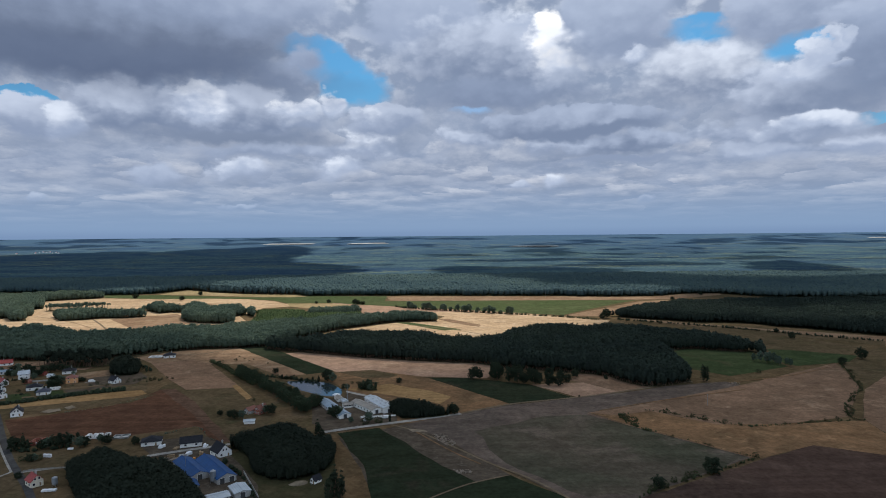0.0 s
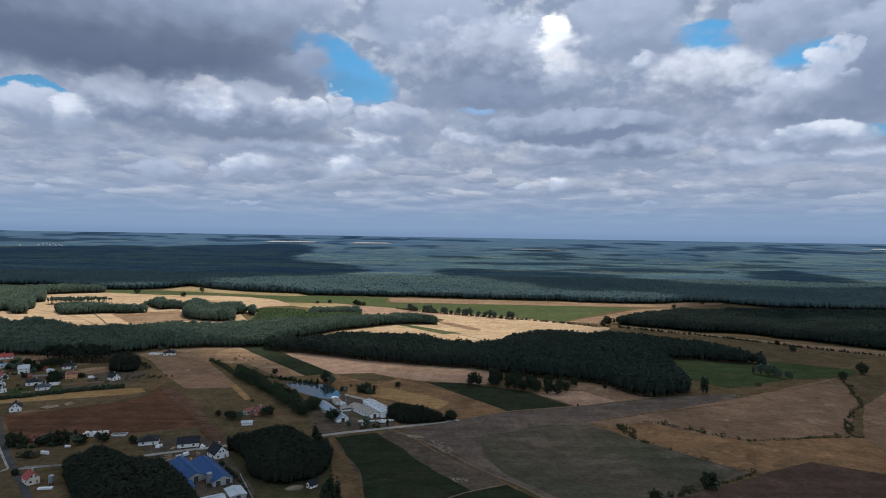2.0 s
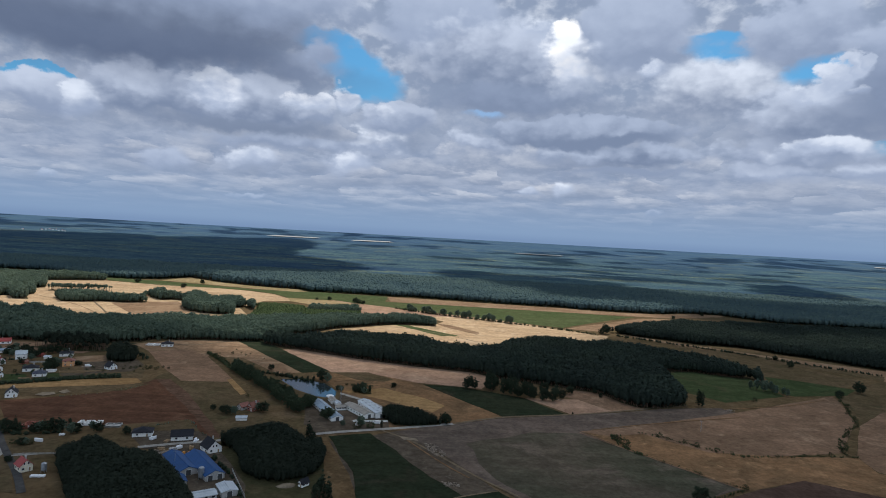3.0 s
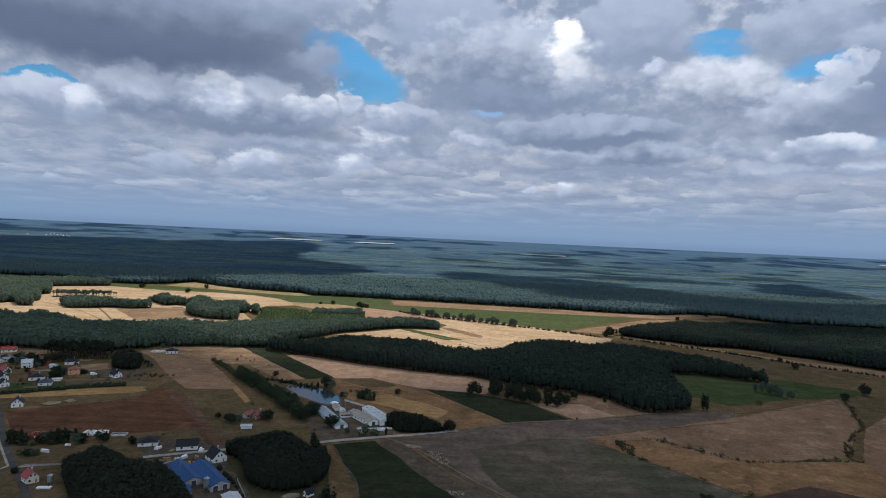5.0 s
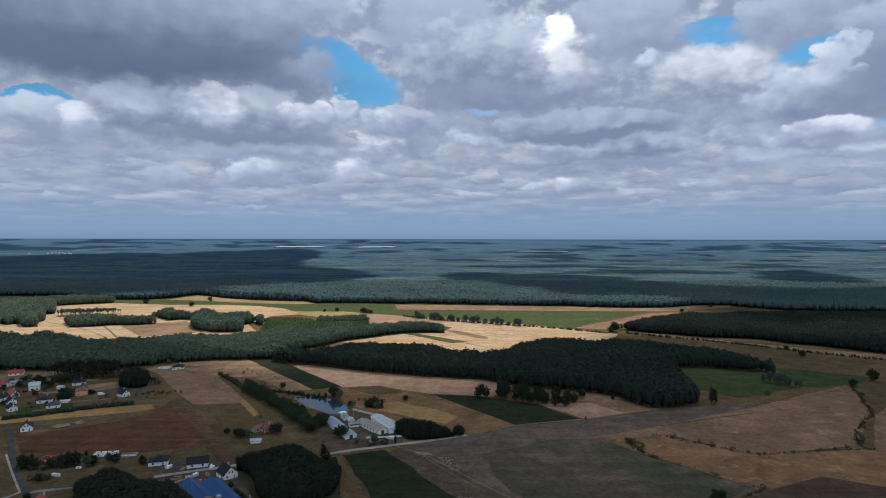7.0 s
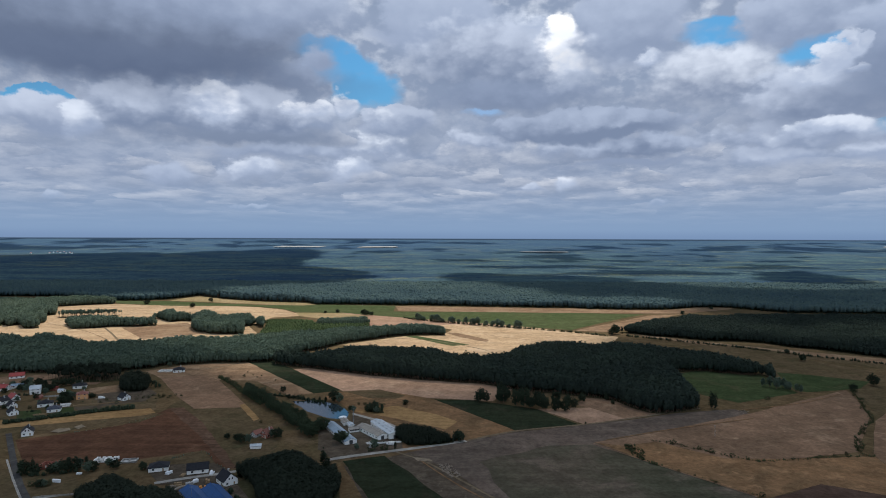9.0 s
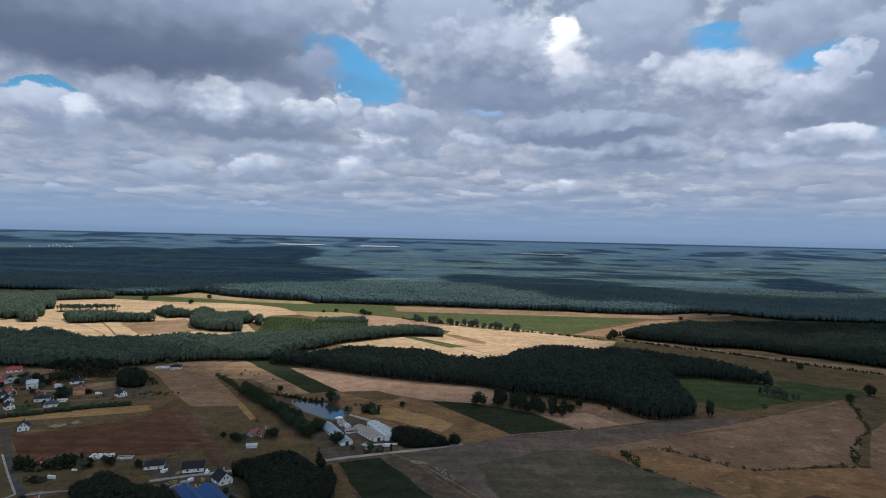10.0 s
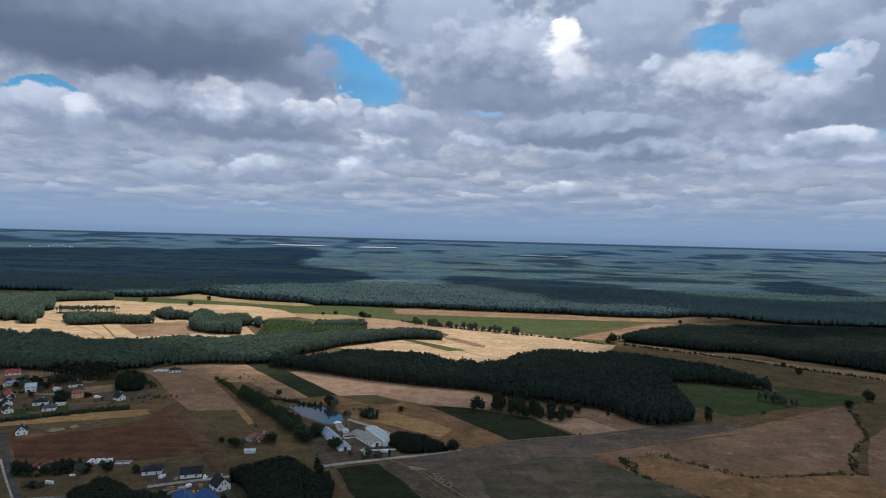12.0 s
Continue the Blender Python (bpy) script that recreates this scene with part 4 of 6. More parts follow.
def canopy():
    """Closed treetops out to the skyline, with clearings as breaks in the height."""
    xs = np.concatenate([np.arange(-6200, -2400, 60.0), np.arange(-2400, -1500, 22.0), np.arange(-1500, 1500, 9.0), np.arange(1500, 2400, 22.0), np.arange(2400, 6201, 60.0)])
    ys = np.concatenate([np.arange(1750, 2500, 9.0), np.arange(2500, 3000, 14.0), np.arange(3000, 4300, 22.0), np.arange(4300, 6400, 60.0)])
    X, Y = np.meshgrid(xs, ys)
    r = np.random.default_rng(3)
    Z = rise(Y) + 11 + r.normal(size=X.shape).clip(-2, 2) * np.where(Y > 3400, 0.5, 1.3)
    Z[0, :] = -1
    i = np.arange(X.size).reshape(X.shape)
    q = np.stack([i[:-1, :-1], i[:-1, 1:], i[1:, 1:], i[1:, :-1]], -1).reshape(-1, 4)
    m, n = material("hazed_canopy")
    at = n.add("ShaderNodeTexCoord").outputs["Object"]
    # Wide dark and light bands in the colour, standing in for cloud-shadow streaks.
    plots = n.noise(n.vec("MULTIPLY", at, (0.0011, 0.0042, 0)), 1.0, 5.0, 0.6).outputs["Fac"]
    meadow = n.noise(n.vec("ADD", n.vec("MULTIPLY", at, (0.0026, 0.0044, 0)), (4.2, 9.1, 0)), 1.0, 4.0, 0.6).outputs["Fac"]
    crowns = n.noise(at, 0.11, 3.0, 0.7).outputs["Fac"]
    # Treetop colours, the dark one pushed to blue for haze.
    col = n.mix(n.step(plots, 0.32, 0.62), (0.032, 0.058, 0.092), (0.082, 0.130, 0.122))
    col = n.mix(n.step(meadow, 0.54, 0.62, 0.0, 0.8), col, (0.125, 0.150, 0.100))
    col = n.mix(n.step(crowns, 0.35, 0.7, 0.5, 0.0), col, (0.020, 0.040, 0.062))
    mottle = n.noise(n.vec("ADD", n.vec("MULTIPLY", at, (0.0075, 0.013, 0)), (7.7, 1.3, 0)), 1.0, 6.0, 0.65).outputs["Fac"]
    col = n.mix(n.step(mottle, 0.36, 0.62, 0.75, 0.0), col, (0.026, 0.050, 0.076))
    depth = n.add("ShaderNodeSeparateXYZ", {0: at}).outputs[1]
    col = n.mix(n.step(depth, 2900.0, 4700.0, 0.0, 0.62), col, (0.052, 0.096, 0.160))  # blue of distance haze mixed into the colour with depth
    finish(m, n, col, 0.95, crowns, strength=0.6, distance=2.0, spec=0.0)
    return tagged(raw("far_forest", np.stack([X, Y, Z], -1).reshape(-1, 3), q, m, smooth=True), "forest rolling to the horizon, coloured bluer for haze", "forest", kind="stuff")


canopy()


# ---- clouds overhead, whose shadows lie on the land ----
def vapour(name, thick, thinnest):
    m, n = material(name)
    at = n.add("ShaderNodeTexCoord").outputs["Object"]
    thin = n.noise(at, 0.004, 4.0, 0.6).outputs["Fac"]
    a = n.add("ShaderNodeBsdfTransparent")
    b = n.add("ShaderNodeBsdfDiffuse", {"Color": (0.9, 0.9, 0.92)})
    mixed = n.add("ShaderNodeMixShader", {0: n.step(thin, 0.3, 0.7, thick, thinnest), 1: a.outputs[0], 2: b.outputs[0]})
    n.add("ShaderNodeOutputMaterial", {0: mixed.outputs[0]})
    return m


VAPOUR = vapour("cloud_vapour", 0.73, 0.52)
THICK = vapour("dense_cloud_vapour", 1.0, 0.97)
THIN = vapour("thin_cloud_vapour", 0.42, 0.22)
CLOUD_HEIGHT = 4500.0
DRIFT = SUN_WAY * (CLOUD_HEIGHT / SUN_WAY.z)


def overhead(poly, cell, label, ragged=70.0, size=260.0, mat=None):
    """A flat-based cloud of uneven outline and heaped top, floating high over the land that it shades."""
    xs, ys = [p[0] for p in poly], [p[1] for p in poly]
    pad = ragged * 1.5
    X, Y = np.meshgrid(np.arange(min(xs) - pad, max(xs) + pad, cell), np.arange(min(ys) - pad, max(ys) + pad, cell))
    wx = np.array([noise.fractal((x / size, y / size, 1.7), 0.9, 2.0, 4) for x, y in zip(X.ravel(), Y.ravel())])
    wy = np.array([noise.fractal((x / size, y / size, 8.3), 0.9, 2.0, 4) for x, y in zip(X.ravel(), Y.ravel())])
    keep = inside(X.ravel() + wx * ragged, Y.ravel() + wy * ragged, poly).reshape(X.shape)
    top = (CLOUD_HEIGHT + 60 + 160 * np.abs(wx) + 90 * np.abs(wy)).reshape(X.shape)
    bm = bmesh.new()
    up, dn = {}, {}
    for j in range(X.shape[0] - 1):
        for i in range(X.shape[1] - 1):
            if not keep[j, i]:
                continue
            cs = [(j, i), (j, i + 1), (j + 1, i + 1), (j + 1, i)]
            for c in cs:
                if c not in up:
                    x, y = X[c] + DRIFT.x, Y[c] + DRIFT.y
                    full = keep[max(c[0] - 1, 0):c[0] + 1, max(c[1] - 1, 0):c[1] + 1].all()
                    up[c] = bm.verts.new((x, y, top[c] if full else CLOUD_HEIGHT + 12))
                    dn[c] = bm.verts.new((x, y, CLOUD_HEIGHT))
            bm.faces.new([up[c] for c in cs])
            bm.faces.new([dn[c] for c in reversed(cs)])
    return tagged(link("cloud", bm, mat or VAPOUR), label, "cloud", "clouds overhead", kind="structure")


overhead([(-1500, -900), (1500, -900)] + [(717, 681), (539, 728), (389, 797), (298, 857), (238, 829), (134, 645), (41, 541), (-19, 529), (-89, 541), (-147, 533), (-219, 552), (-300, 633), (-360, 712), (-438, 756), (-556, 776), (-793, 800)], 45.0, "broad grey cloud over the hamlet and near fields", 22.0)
# Added layer out of view, only to dim the sun on the nearest fields.
overhead([(-900, -600), (900, -600), (700, 250), (260, 300), (120, 335), (20, 345), (-60, 375), (-150, 385), (-250, 340), (-700, 330)], 40.0, "unseen extra cloud layer darkening the nearest fields", 40.0, mat=THIN)
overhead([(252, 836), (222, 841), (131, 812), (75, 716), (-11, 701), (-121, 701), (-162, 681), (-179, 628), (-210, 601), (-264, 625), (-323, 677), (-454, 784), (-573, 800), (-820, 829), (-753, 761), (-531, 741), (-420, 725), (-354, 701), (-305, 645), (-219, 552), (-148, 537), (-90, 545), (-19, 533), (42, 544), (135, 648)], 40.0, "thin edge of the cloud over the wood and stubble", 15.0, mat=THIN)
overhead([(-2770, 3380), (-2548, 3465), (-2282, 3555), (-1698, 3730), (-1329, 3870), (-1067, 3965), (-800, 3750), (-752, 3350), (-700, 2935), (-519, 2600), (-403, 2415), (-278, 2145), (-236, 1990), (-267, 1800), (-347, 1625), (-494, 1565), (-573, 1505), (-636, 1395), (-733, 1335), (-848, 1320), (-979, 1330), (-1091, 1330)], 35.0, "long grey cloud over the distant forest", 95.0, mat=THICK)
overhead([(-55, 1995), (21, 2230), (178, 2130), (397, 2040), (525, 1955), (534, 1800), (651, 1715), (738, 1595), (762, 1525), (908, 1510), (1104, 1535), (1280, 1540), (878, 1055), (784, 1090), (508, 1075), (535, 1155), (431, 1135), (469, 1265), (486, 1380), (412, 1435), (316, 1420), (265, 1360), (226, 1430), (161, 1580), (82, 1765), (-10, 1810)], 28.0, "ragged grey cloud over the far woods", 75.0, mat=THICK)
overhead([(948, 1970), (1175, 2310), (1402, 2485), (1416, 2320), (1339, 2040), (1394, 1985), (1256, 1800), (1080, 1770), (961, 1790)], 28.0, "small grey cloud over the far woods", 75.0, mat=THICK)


def scattered(x0, x1, y0, y1, cell, level, seed, label):
    """Broken streets of small clouds, thicker in some places than in others."""
    X, Y = np.meshgrid(np.arange(x0, x1, cell), np.arange(y0, y1, cell))
    d = np.array([noise.fractal((x / 420, y / 260, seed), 0.75, 2.1, 5) + 0.5 * noise.noise((x / 1700, y / 900, seed + 5)) for x, y in zip(X.ravel(), Y.ravel())]).reshape(X.shape)
    keep = d > level
    bm = bmesh.new()
    base, crest = {}, {}
    for j, i in zip(*np.nonzero(keep[:-1, :-1])):
        cs = [(j, i), (j, i + 1), (j + 1, i + 1), (j + 1, i)]
        for c in cs:
            if c not in base:
                x, y = X[c] + DRIFT.x, Y[c] + DRIFT.y
                base[c] = bm.verts.new((x, y, CLOUD_HEIGHT))
                crest[c] = bm.verts.new((x, y, CLOUD_HEIGHT + 10 + 220 * max(0.0, d[c] - level)))
        bm.faces.new([crest[c] for c in cs])
        bm.faces.new([base[c] for c in reversed(cs)])
    return tagged(link("cloud", bm, VAPOUR), label, "cloud", "clouds overhead", kind="structure")


scattered(-600, 3600, 2150, 4900, 28.0, 0.36, 4.0, "broken streets of small grey clouds over the far forest")
scattered(-3600, -600, 3900, 4900, 45.0, 0.20, 9.0, "broken clouds over the forest near the skyline")
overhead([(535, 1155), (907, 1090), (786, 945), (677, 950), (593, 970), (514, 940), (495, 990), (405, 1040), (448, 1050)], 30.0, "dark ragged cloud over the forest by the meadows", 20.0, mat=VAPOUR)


# ---- single trees, bushes and hedges ----
def tree_template(kind, seed):
    """Tapered trunk with limbs, and a crown of many small clumps with gaps; ten metres high."""
    r = np.random.default_rng(seed)
    root = new(kind)
    bits = [stem(5.0 if kind != "bush" else 2.0, 0.30, 0.16, 8)]
    for k in range(6):
        a = k * 1.05 + r.uniform(0, 0.5)
        out, up = r.uniform(1.2, 2.4), r.uniform(6, 8.2)
        v, f = stem(up - 3.2, 0.13, 0.05, 5, (math.cos(a) * out, math.sin(a) * out), z0=0)
        bits.append((v + np.array((0, 0, 3.2)), f))
    v, f = merge(bits)
    t = raw("trunk", v, f, "bark")
    t.parent = root
    clumps = []
    shape = {"tree": (3.4, 3.4, 3.9, 5.6), "willow": (4.4, 4.4, 4.3, 5.0), "poplar": (1.2, 1.2, 4.6, 5.0), "bush": (5.4, 5.4, 4.6, 4.2), "oak": (4.4, 4.4, 4.3, 5.2)}[kind]
    count = {"tree": 105, "willow": 120, "poplar": 90, "bush": 50, "oak": 125}[kind]
    for k in range(count):
        d = r.normal(size=3)
        d /= np.linalg.norm(d)
        q = d * r.uniform(0.45, 1.0) ** 0.6 * (1 + 0.18 * r.normal())
        c = q * np.array(shape[:3]) + np.array((0, 0, shape[3]))
        c[2] = max(c[2], 1.0)
        s = r.uniform(0.6, 1.15) * (0.58 if kind == "poplar" else 1.0)
        clumps.append(lump(c, (s * 0.8, s * 0.8, s * 0.6), seed * 100 + k, ICO0, 0.4))
        clumps.append(spray(c, (s, s, s * 0.8), 12, 0.42 * (0.7 if kind == "poplar" else 1.0), seed * 100 + k))
    v, f = merge(clumps)
    crown = raw("crown", v, f, {"tree": "mixed", "willow": "willow", "poplar": "dark_leaf", "bush": "shrub", "oak": "dark_leaf"}[kind])
    crown.parent = root
    return root


LABELS = {"tree": "leafy green field tree with uneven crown", "willow": "round grey-green willow in the avenue", "poplar": "tall narrow dark poplar", "bush": "low green bush in dry grass", "oak": "broad dark tree standing alone"}
TEMPLATE = {}
spin = random.Random(11)


def plant(kind, x, y, height, wide=1.0, label="", group="", z=0.0):
    key = (kind, spin.randrange(3))
    m = Matrix.Translation((x, y, z)) @ Matrix.Rotation(spin.uniform(0, 6.28), 4, "Z")
    s = height / 10.0
    if key not in TEMPLATE:
        TEMPLATE[key] = tree_template(kind, 3 + key[1] + 10 * list(LABELS).index(kind))
        ob = TEMPLATE[key]
        ob.matrix_basis = m
    else:
        ob = copy_thing(TEMPLATE[key], m)
    ob.scale = (s * wide, s * wide, s)
    tagged(ob, label or LABELS[kind], "bush" if kind == "bush" else "tree", group)
    return ob


def plant_row(kind, line, gap, height, label, group, side=1.5, wide=1.0, vary=0.25, skip=0.0):
    pts = [Vector(p) for p in line]
    for a, b in zip(pts, pts[1:]):
        k = max(1, int((b - a).length / gap))
        for i in range(k):
            if spin.random() < skip:
                continue
            p = a.lerp(b, (i + spin.uniform(0.2, 0.8)) / k) + Vector((spin.uniform(-side, side), spin.uniform(-side, side)))
            plant(kind, p.x, p.y, height * (1 + spin.uniform(-vary, vary)), wide * spin.uniform(0.85, 1.2), label, group)


plant("poplar", 217.9, 499.4, 14.5, 1.0, "tall dark tree pair beside the track")
plant("poplar", 219.8, 497.4, 13, 1.0, "tall dark tree pair beside the track")
plant("oak", 405.7, 579.8, 11.5, 1.0)
plant("oak", 405.9, 696, 8.5)
plant("bush", 277.7, 525.6, 4.5)
plant("oak", 372.2, 558.2, 7.0, 1.1, "dark tree at the head of the winding ditch")
plant_row("bush", [(371, 558), (360, 533), (343, 500), (329, 470), (302, 442), (287, 427), (272, 403), (270, 393)], 11.0, 3.6, "green bush along the winding ditch", "ditch bushes", 2.0, 1.0, 0.4)
plant_row("bush", [(246, 388), (256, 390), (276, 392)], 7.0, 2.6, "low bush along the ditch", "ditch bushes", 1.5)
plant_row("bush", [(121, 406), (121, 399), (122, 392), (122, 384)], 5.0, 5.0, "tall green bush in the hedge", "hedge bushes", 2.5)
plant_row("bush", [(144, 418), (156, 410), (171, 397), (184, 386), (193, 381)], 8.0, 3.2, "green bush in the field hedge", "hedge bushes", 1.5, skip=0.15)
plant_row("bush", [(199, 379), (244, 388)], 14.0, 1.8, "small bush in the field hedge", "hedge bushes", 1.5, skip=0.4)
plant_row("bush", [(124, 378), (153, 349), (171, 326)], 11.0, 1.7, "small bush on the field edge", "field-edge bushes", 1.0, skip=0.45)
plant("oak", 137.4, 305.6, 8.5, 1.1, "dark round tree on the field corner")
plant("bush", 170.6, 326.5, 3.6, 0.9)
plant("bush", 153.7, 345.8, 2.2)
plant_row("bush", [(95, 283), (109, 292), (120, 298), (132, 304)], 6.0, 3.4, "dark bush along the field edge", "field-edge bushes", 1.5)
plant("oak", 103.4, 288, 6.5, 1.0, "dark tree on the field edge")
# round the farm and pond
for x, y, h, kind in ((-46.8, 397.9, 7.0, "tree"), (-40, 396.5, 5.2, "bush"), (-33.1, 397.4, 5.6, "poplar"), (-58.5, 397.2, 4.2, "tree"), (-49, 394.4, 4.4, "bush"), (-71.4, 410.1, 8.5, "oak"), (-68.7, 412.6, 7.0, "tree"), (-73.7, 482.7, 5.0, "tree"), (-94.5, 513.9, 10.0, "oak"), (-89.5, 509.7, 8.0, "tree"), (-33.9, 505.1, 4.5, "oak"), (10, 414.8, 6.5, "oak"), (-93.9, 422.9, 10.0, "willow"), (-88.8, 436.8, 9.5, "willow"), (-91.5, 434, 9.0, "willow")):
    plant(kind, x, y, h, 1.1, {"willow": "", "oak": "dark leafy tree beside the pond and halls", "tree": "green tree beside the farm halls", "bush": "round bush beside the farm halls", "poplar": "narrow dark tree beside the farm road"}[kind], "farm trees")
plant("oak", -62.2, 484.0, 6, 1.1, "dark tree in the farmyard", "farm trees")
plant("oak", -59.0, 487.4, 6.5, 1.1, "dark tree in the farmyard", "farm trees")
plant("tree", -55.1, 480.1, 5.5, 1.1, "dark tree in the farmyard", "farm trees")
plant("oak", -77.3, 488.2, 4, 1.1, "dark tree in the farmyard", "farm trees")
plant("oak", 8.2, 420.2, 6, 1.1, "dark tree in the farmyard", "farm trees")
plant_row("bush", [(-77, 503), (-66, 503)], 4.0, 3.0, "olive bush in the dry meadow", "meadow bushes", 1.5, 1.2)
plant_row("bush", [(-59, 502), (-49, 502)], 4.0, 3.0, "olive bush in the dry meadow", "meadow bushes", 1.5, 1.2)
plant_row("poplar", [(-137, 522), (-119, 517), (-98, 510)], 4.5, 4.0, "small dark conifer in the pond hedge", "pond hedge", 0.8, 1.7)
plant_row("willow", [(-181, 541), (-154, 507), (-122, 464), (-92, 421)], 6.2, 8.6, "round grey-green willow in the avenue", "willow avenue", 1.5, 0.95)
plant_row("willow", [(-180, 548), (-153, 515), (-122, 474), (-104, 451)], 7.0, 8.0, "round grey-green willow in the avenue", "willow avenue", 1.5, 0.9)
plant_row("bush", [(-224, 599), (-204, 575), (-180, 543)], 5.0, 4.0, "rough green bush in the lane hedge", "lane hedge", 1.5)
plant_row("bush", [(-169, 538), (-152, 531), (-136, 528), (-115, 521)], 6.0, 3.6, "rough bush behind the avenue", "lane hedge", 2.5, skip=0.2)
plant("oak", -146.9, 546.1, 5.0, 1.2, "dark tree behind the avenue")
plant("poplar", -73.8, 365.6, 10.5, 1.4, "tall dark tree at the edge of the grove")
plant("poplar", -70.6, 361.4, 8.5, 1.5, "tall dark tree at the edge of the grove")
for x, y, h in ((-49.8, 281.3, 14.0), (-45.9, 276.4, 13.0), (-51.2, 274.8, 13.5)):
    plant("poplar", x, y, h, 1.1, "tall dark tree beside the yellow grass", "roadside trees")
for x, y, h, kind in ((-150.7, 417.1, 4.2, "oak"), (-141.8, 411.6, 5.5, "oak"), (-137.9, 408.9, 6.5, "oak"), (-133.3, 408.7, 6.0, "tree"), (-116.6, 418.4, 7.5, "oak"), (-120.5, 419.9, 6.0, "tree"), (-138.9, 453.9, 2.6, "bush")):
    plant(kind, x, y, h, 1.0, "dark tree round the old farmstead", "farmstead trees")
for x, y, h in ((-201.1, 603.5, 3.2), (-194.3, 608.7, 1.8), (-187.2, 600.1, 1.8), (-185.2, 608.2, 1.6), (-165.6, 588.3, 1.8), (-204.2, 623.5, 1.8), (-213.1, 601.4, 1.5), (-251.5, 529.4, 2.2), (-245.5, 524.9, 2.6), (-240.1, 522.6, 2.8), (-239.6, 526.7, 2.2), (-237, 530.8, 2.2), (-231.1, 528.4, 2.2), (-249, 519, 1.6), (-252.4, 511.2, 1.4), (-268.9, 528.1, 1.6), (-271.4, 541, 1.8)):
    plant("bush", x, y, h, 1.0, "small bush in the dry meadow", "meadow bushes")
plant_row("tree", [(-298, 647), (-292, 662), (-286, 675), (-275, 689)], 8.0, 4.5, "young tree along the wood edge", "wood edge trees", 2.0, 1.2)
plant_row("tree", [(299, 577), (304, 567), (323, 549)], 5.5, 9.0, "slender tree in the thin copse", "thin copse", 2.0, 0.75)
plant_row("tree", [(305, 574), (324, 558)], 7.0, 8.5, "slender tree in the thin copse", "thin copse", 2.0, 0.75)
plant_row("oak", [(24, 517), (39, 512), (56, 509), (73, 495), (94, 488), (111, 497)], 6.5, 11.0, "dark tree in the row below the pine wood", "tree row", 2.5, 0.8)
plant_row("oak", [(-8, 680), (10, 668), (44, 662), (66, 672)], 8.0, 13.0, "dark leafy tree at the back of the pine wood", "wood edge trees", 2.5, 0.85, 0.2)
plant_row("oak", [(30, 525), (59, 521), (86, 508), (111, 504)], 9.0, 11.5, "dark tree in the row below the pine wood", "tree row", 2.5, 0.75)
# hamlet gardens
for x, y, h, kind in ((-329.9, 520.7, 6.0, "oak"), (-325.1, 518.5, 6.5, "oak"), (-323, 520.4, 6.0, "tree"), (-321.3, 522.3, 5.0, "tree"), (-304.7, 523.6, 3.2, "oak"), (-376.8, 541.7, 6.0, "tree"), (-378.9, 550.6, 6.5, "tree"), (-357.9, 540.8, 7.0, "oak"), (-249.9, 355.1, 7.5, "poplar"), (-245.9, 352.1, 8.0, "oak"), (-242.9, 354.8, 8.0, "poplar"), (-239.9, 352.8, 6.0, "oak"), (-230.9, 353.5, 6.0, "oak"), (-229.2, 355.3, 6.5, "tree"), (-225.4, 356.1, 7.5, "oak"), (-224.2, 358.9, 8.5, "poplar"), (-221.2, 358.8, 8.0, "oak"), (-219.3, 360.7, 6.0, "tree"), (-217.5, 365.6, 6.5, "poplar"), (-225, 333.8, 4.5, "oak"), (-222.8, 334.6, 4.2, "tree"), (-221.4, 336.2, 3.8, "bush"), (-229.7, 334.8, 3.5, "bush"), (-215.1, 310.2, 3.6, "oak"), (-203.8, 365.1, 5.0, "tree"), (-198, 361.9, 6.0, "oak"), (-209.3, 358.4, 6.0, "oak"), (-211, 355.6, 6.5, "tree"), (-180.5, 360.3, 5.0, "oak")):
    plant(kind, x, y, h, 1.1, "dark garden tree between the hamlet's houses", "garden trees")
for x, y, h, kind in ((-321, 505, 6, "oak"), (-316, 503, 6.5, "oak"), (-325, 508, 5, "tree"), (-316, 508, 5, "oak"), (-305, 521, 4.5, "oak"), (-309, 523, 3.5, "tree"), (-350, 516, 5, "oak"), (-336, 499, 4, "tree"), (-366, 536, 5, "oak"), (-352, 531, 6, "tree"), (-356, 545, 6.5, "oak"), (-360, 557, 7, "oak"), (-355, 562, 7.5, "oak"), (-351, 566, 7, "oak"), (-383, 544, 6.5, "oak"), (-390, 560, 7, "oak"), (-389, 565, 7.5, "tree"), (-378, 561, 8, "oak"), (-371, 557, 7, "oak"), (-399, 556, 6, "tree"), (-391, 535, 5, "oak"), (-362, 510, 4, "tree"), (-356, 486, 4, "oak"), (-336, 487, 3, "bush"), (-308, 460, 2.5, "bush"), (-338, 558, 7, "oak"), (-327, 546, 4, "tree"), (-288, 513, 2.5, "bush"), (-274, 503, 2.5, "bush"), (-289, 506, 2.2, "bush"), (-264, 516, 2.2, "bush"), (-260, 520, 2.5, "bush"), (-257, 523, 2.6, "bush"), (-256, 529, 2.4, "bush"), (-247, 522, 2.6, "bush"), (-247, 529, 2.4, "bush")):
    plant(kind, x, y, h, 1.15, "dark garden tree behind the hamlet's houses" if kind != "bush" else "small rough bush on bare ground", "garden trees" if kind != "bush" else "meadow bushes")
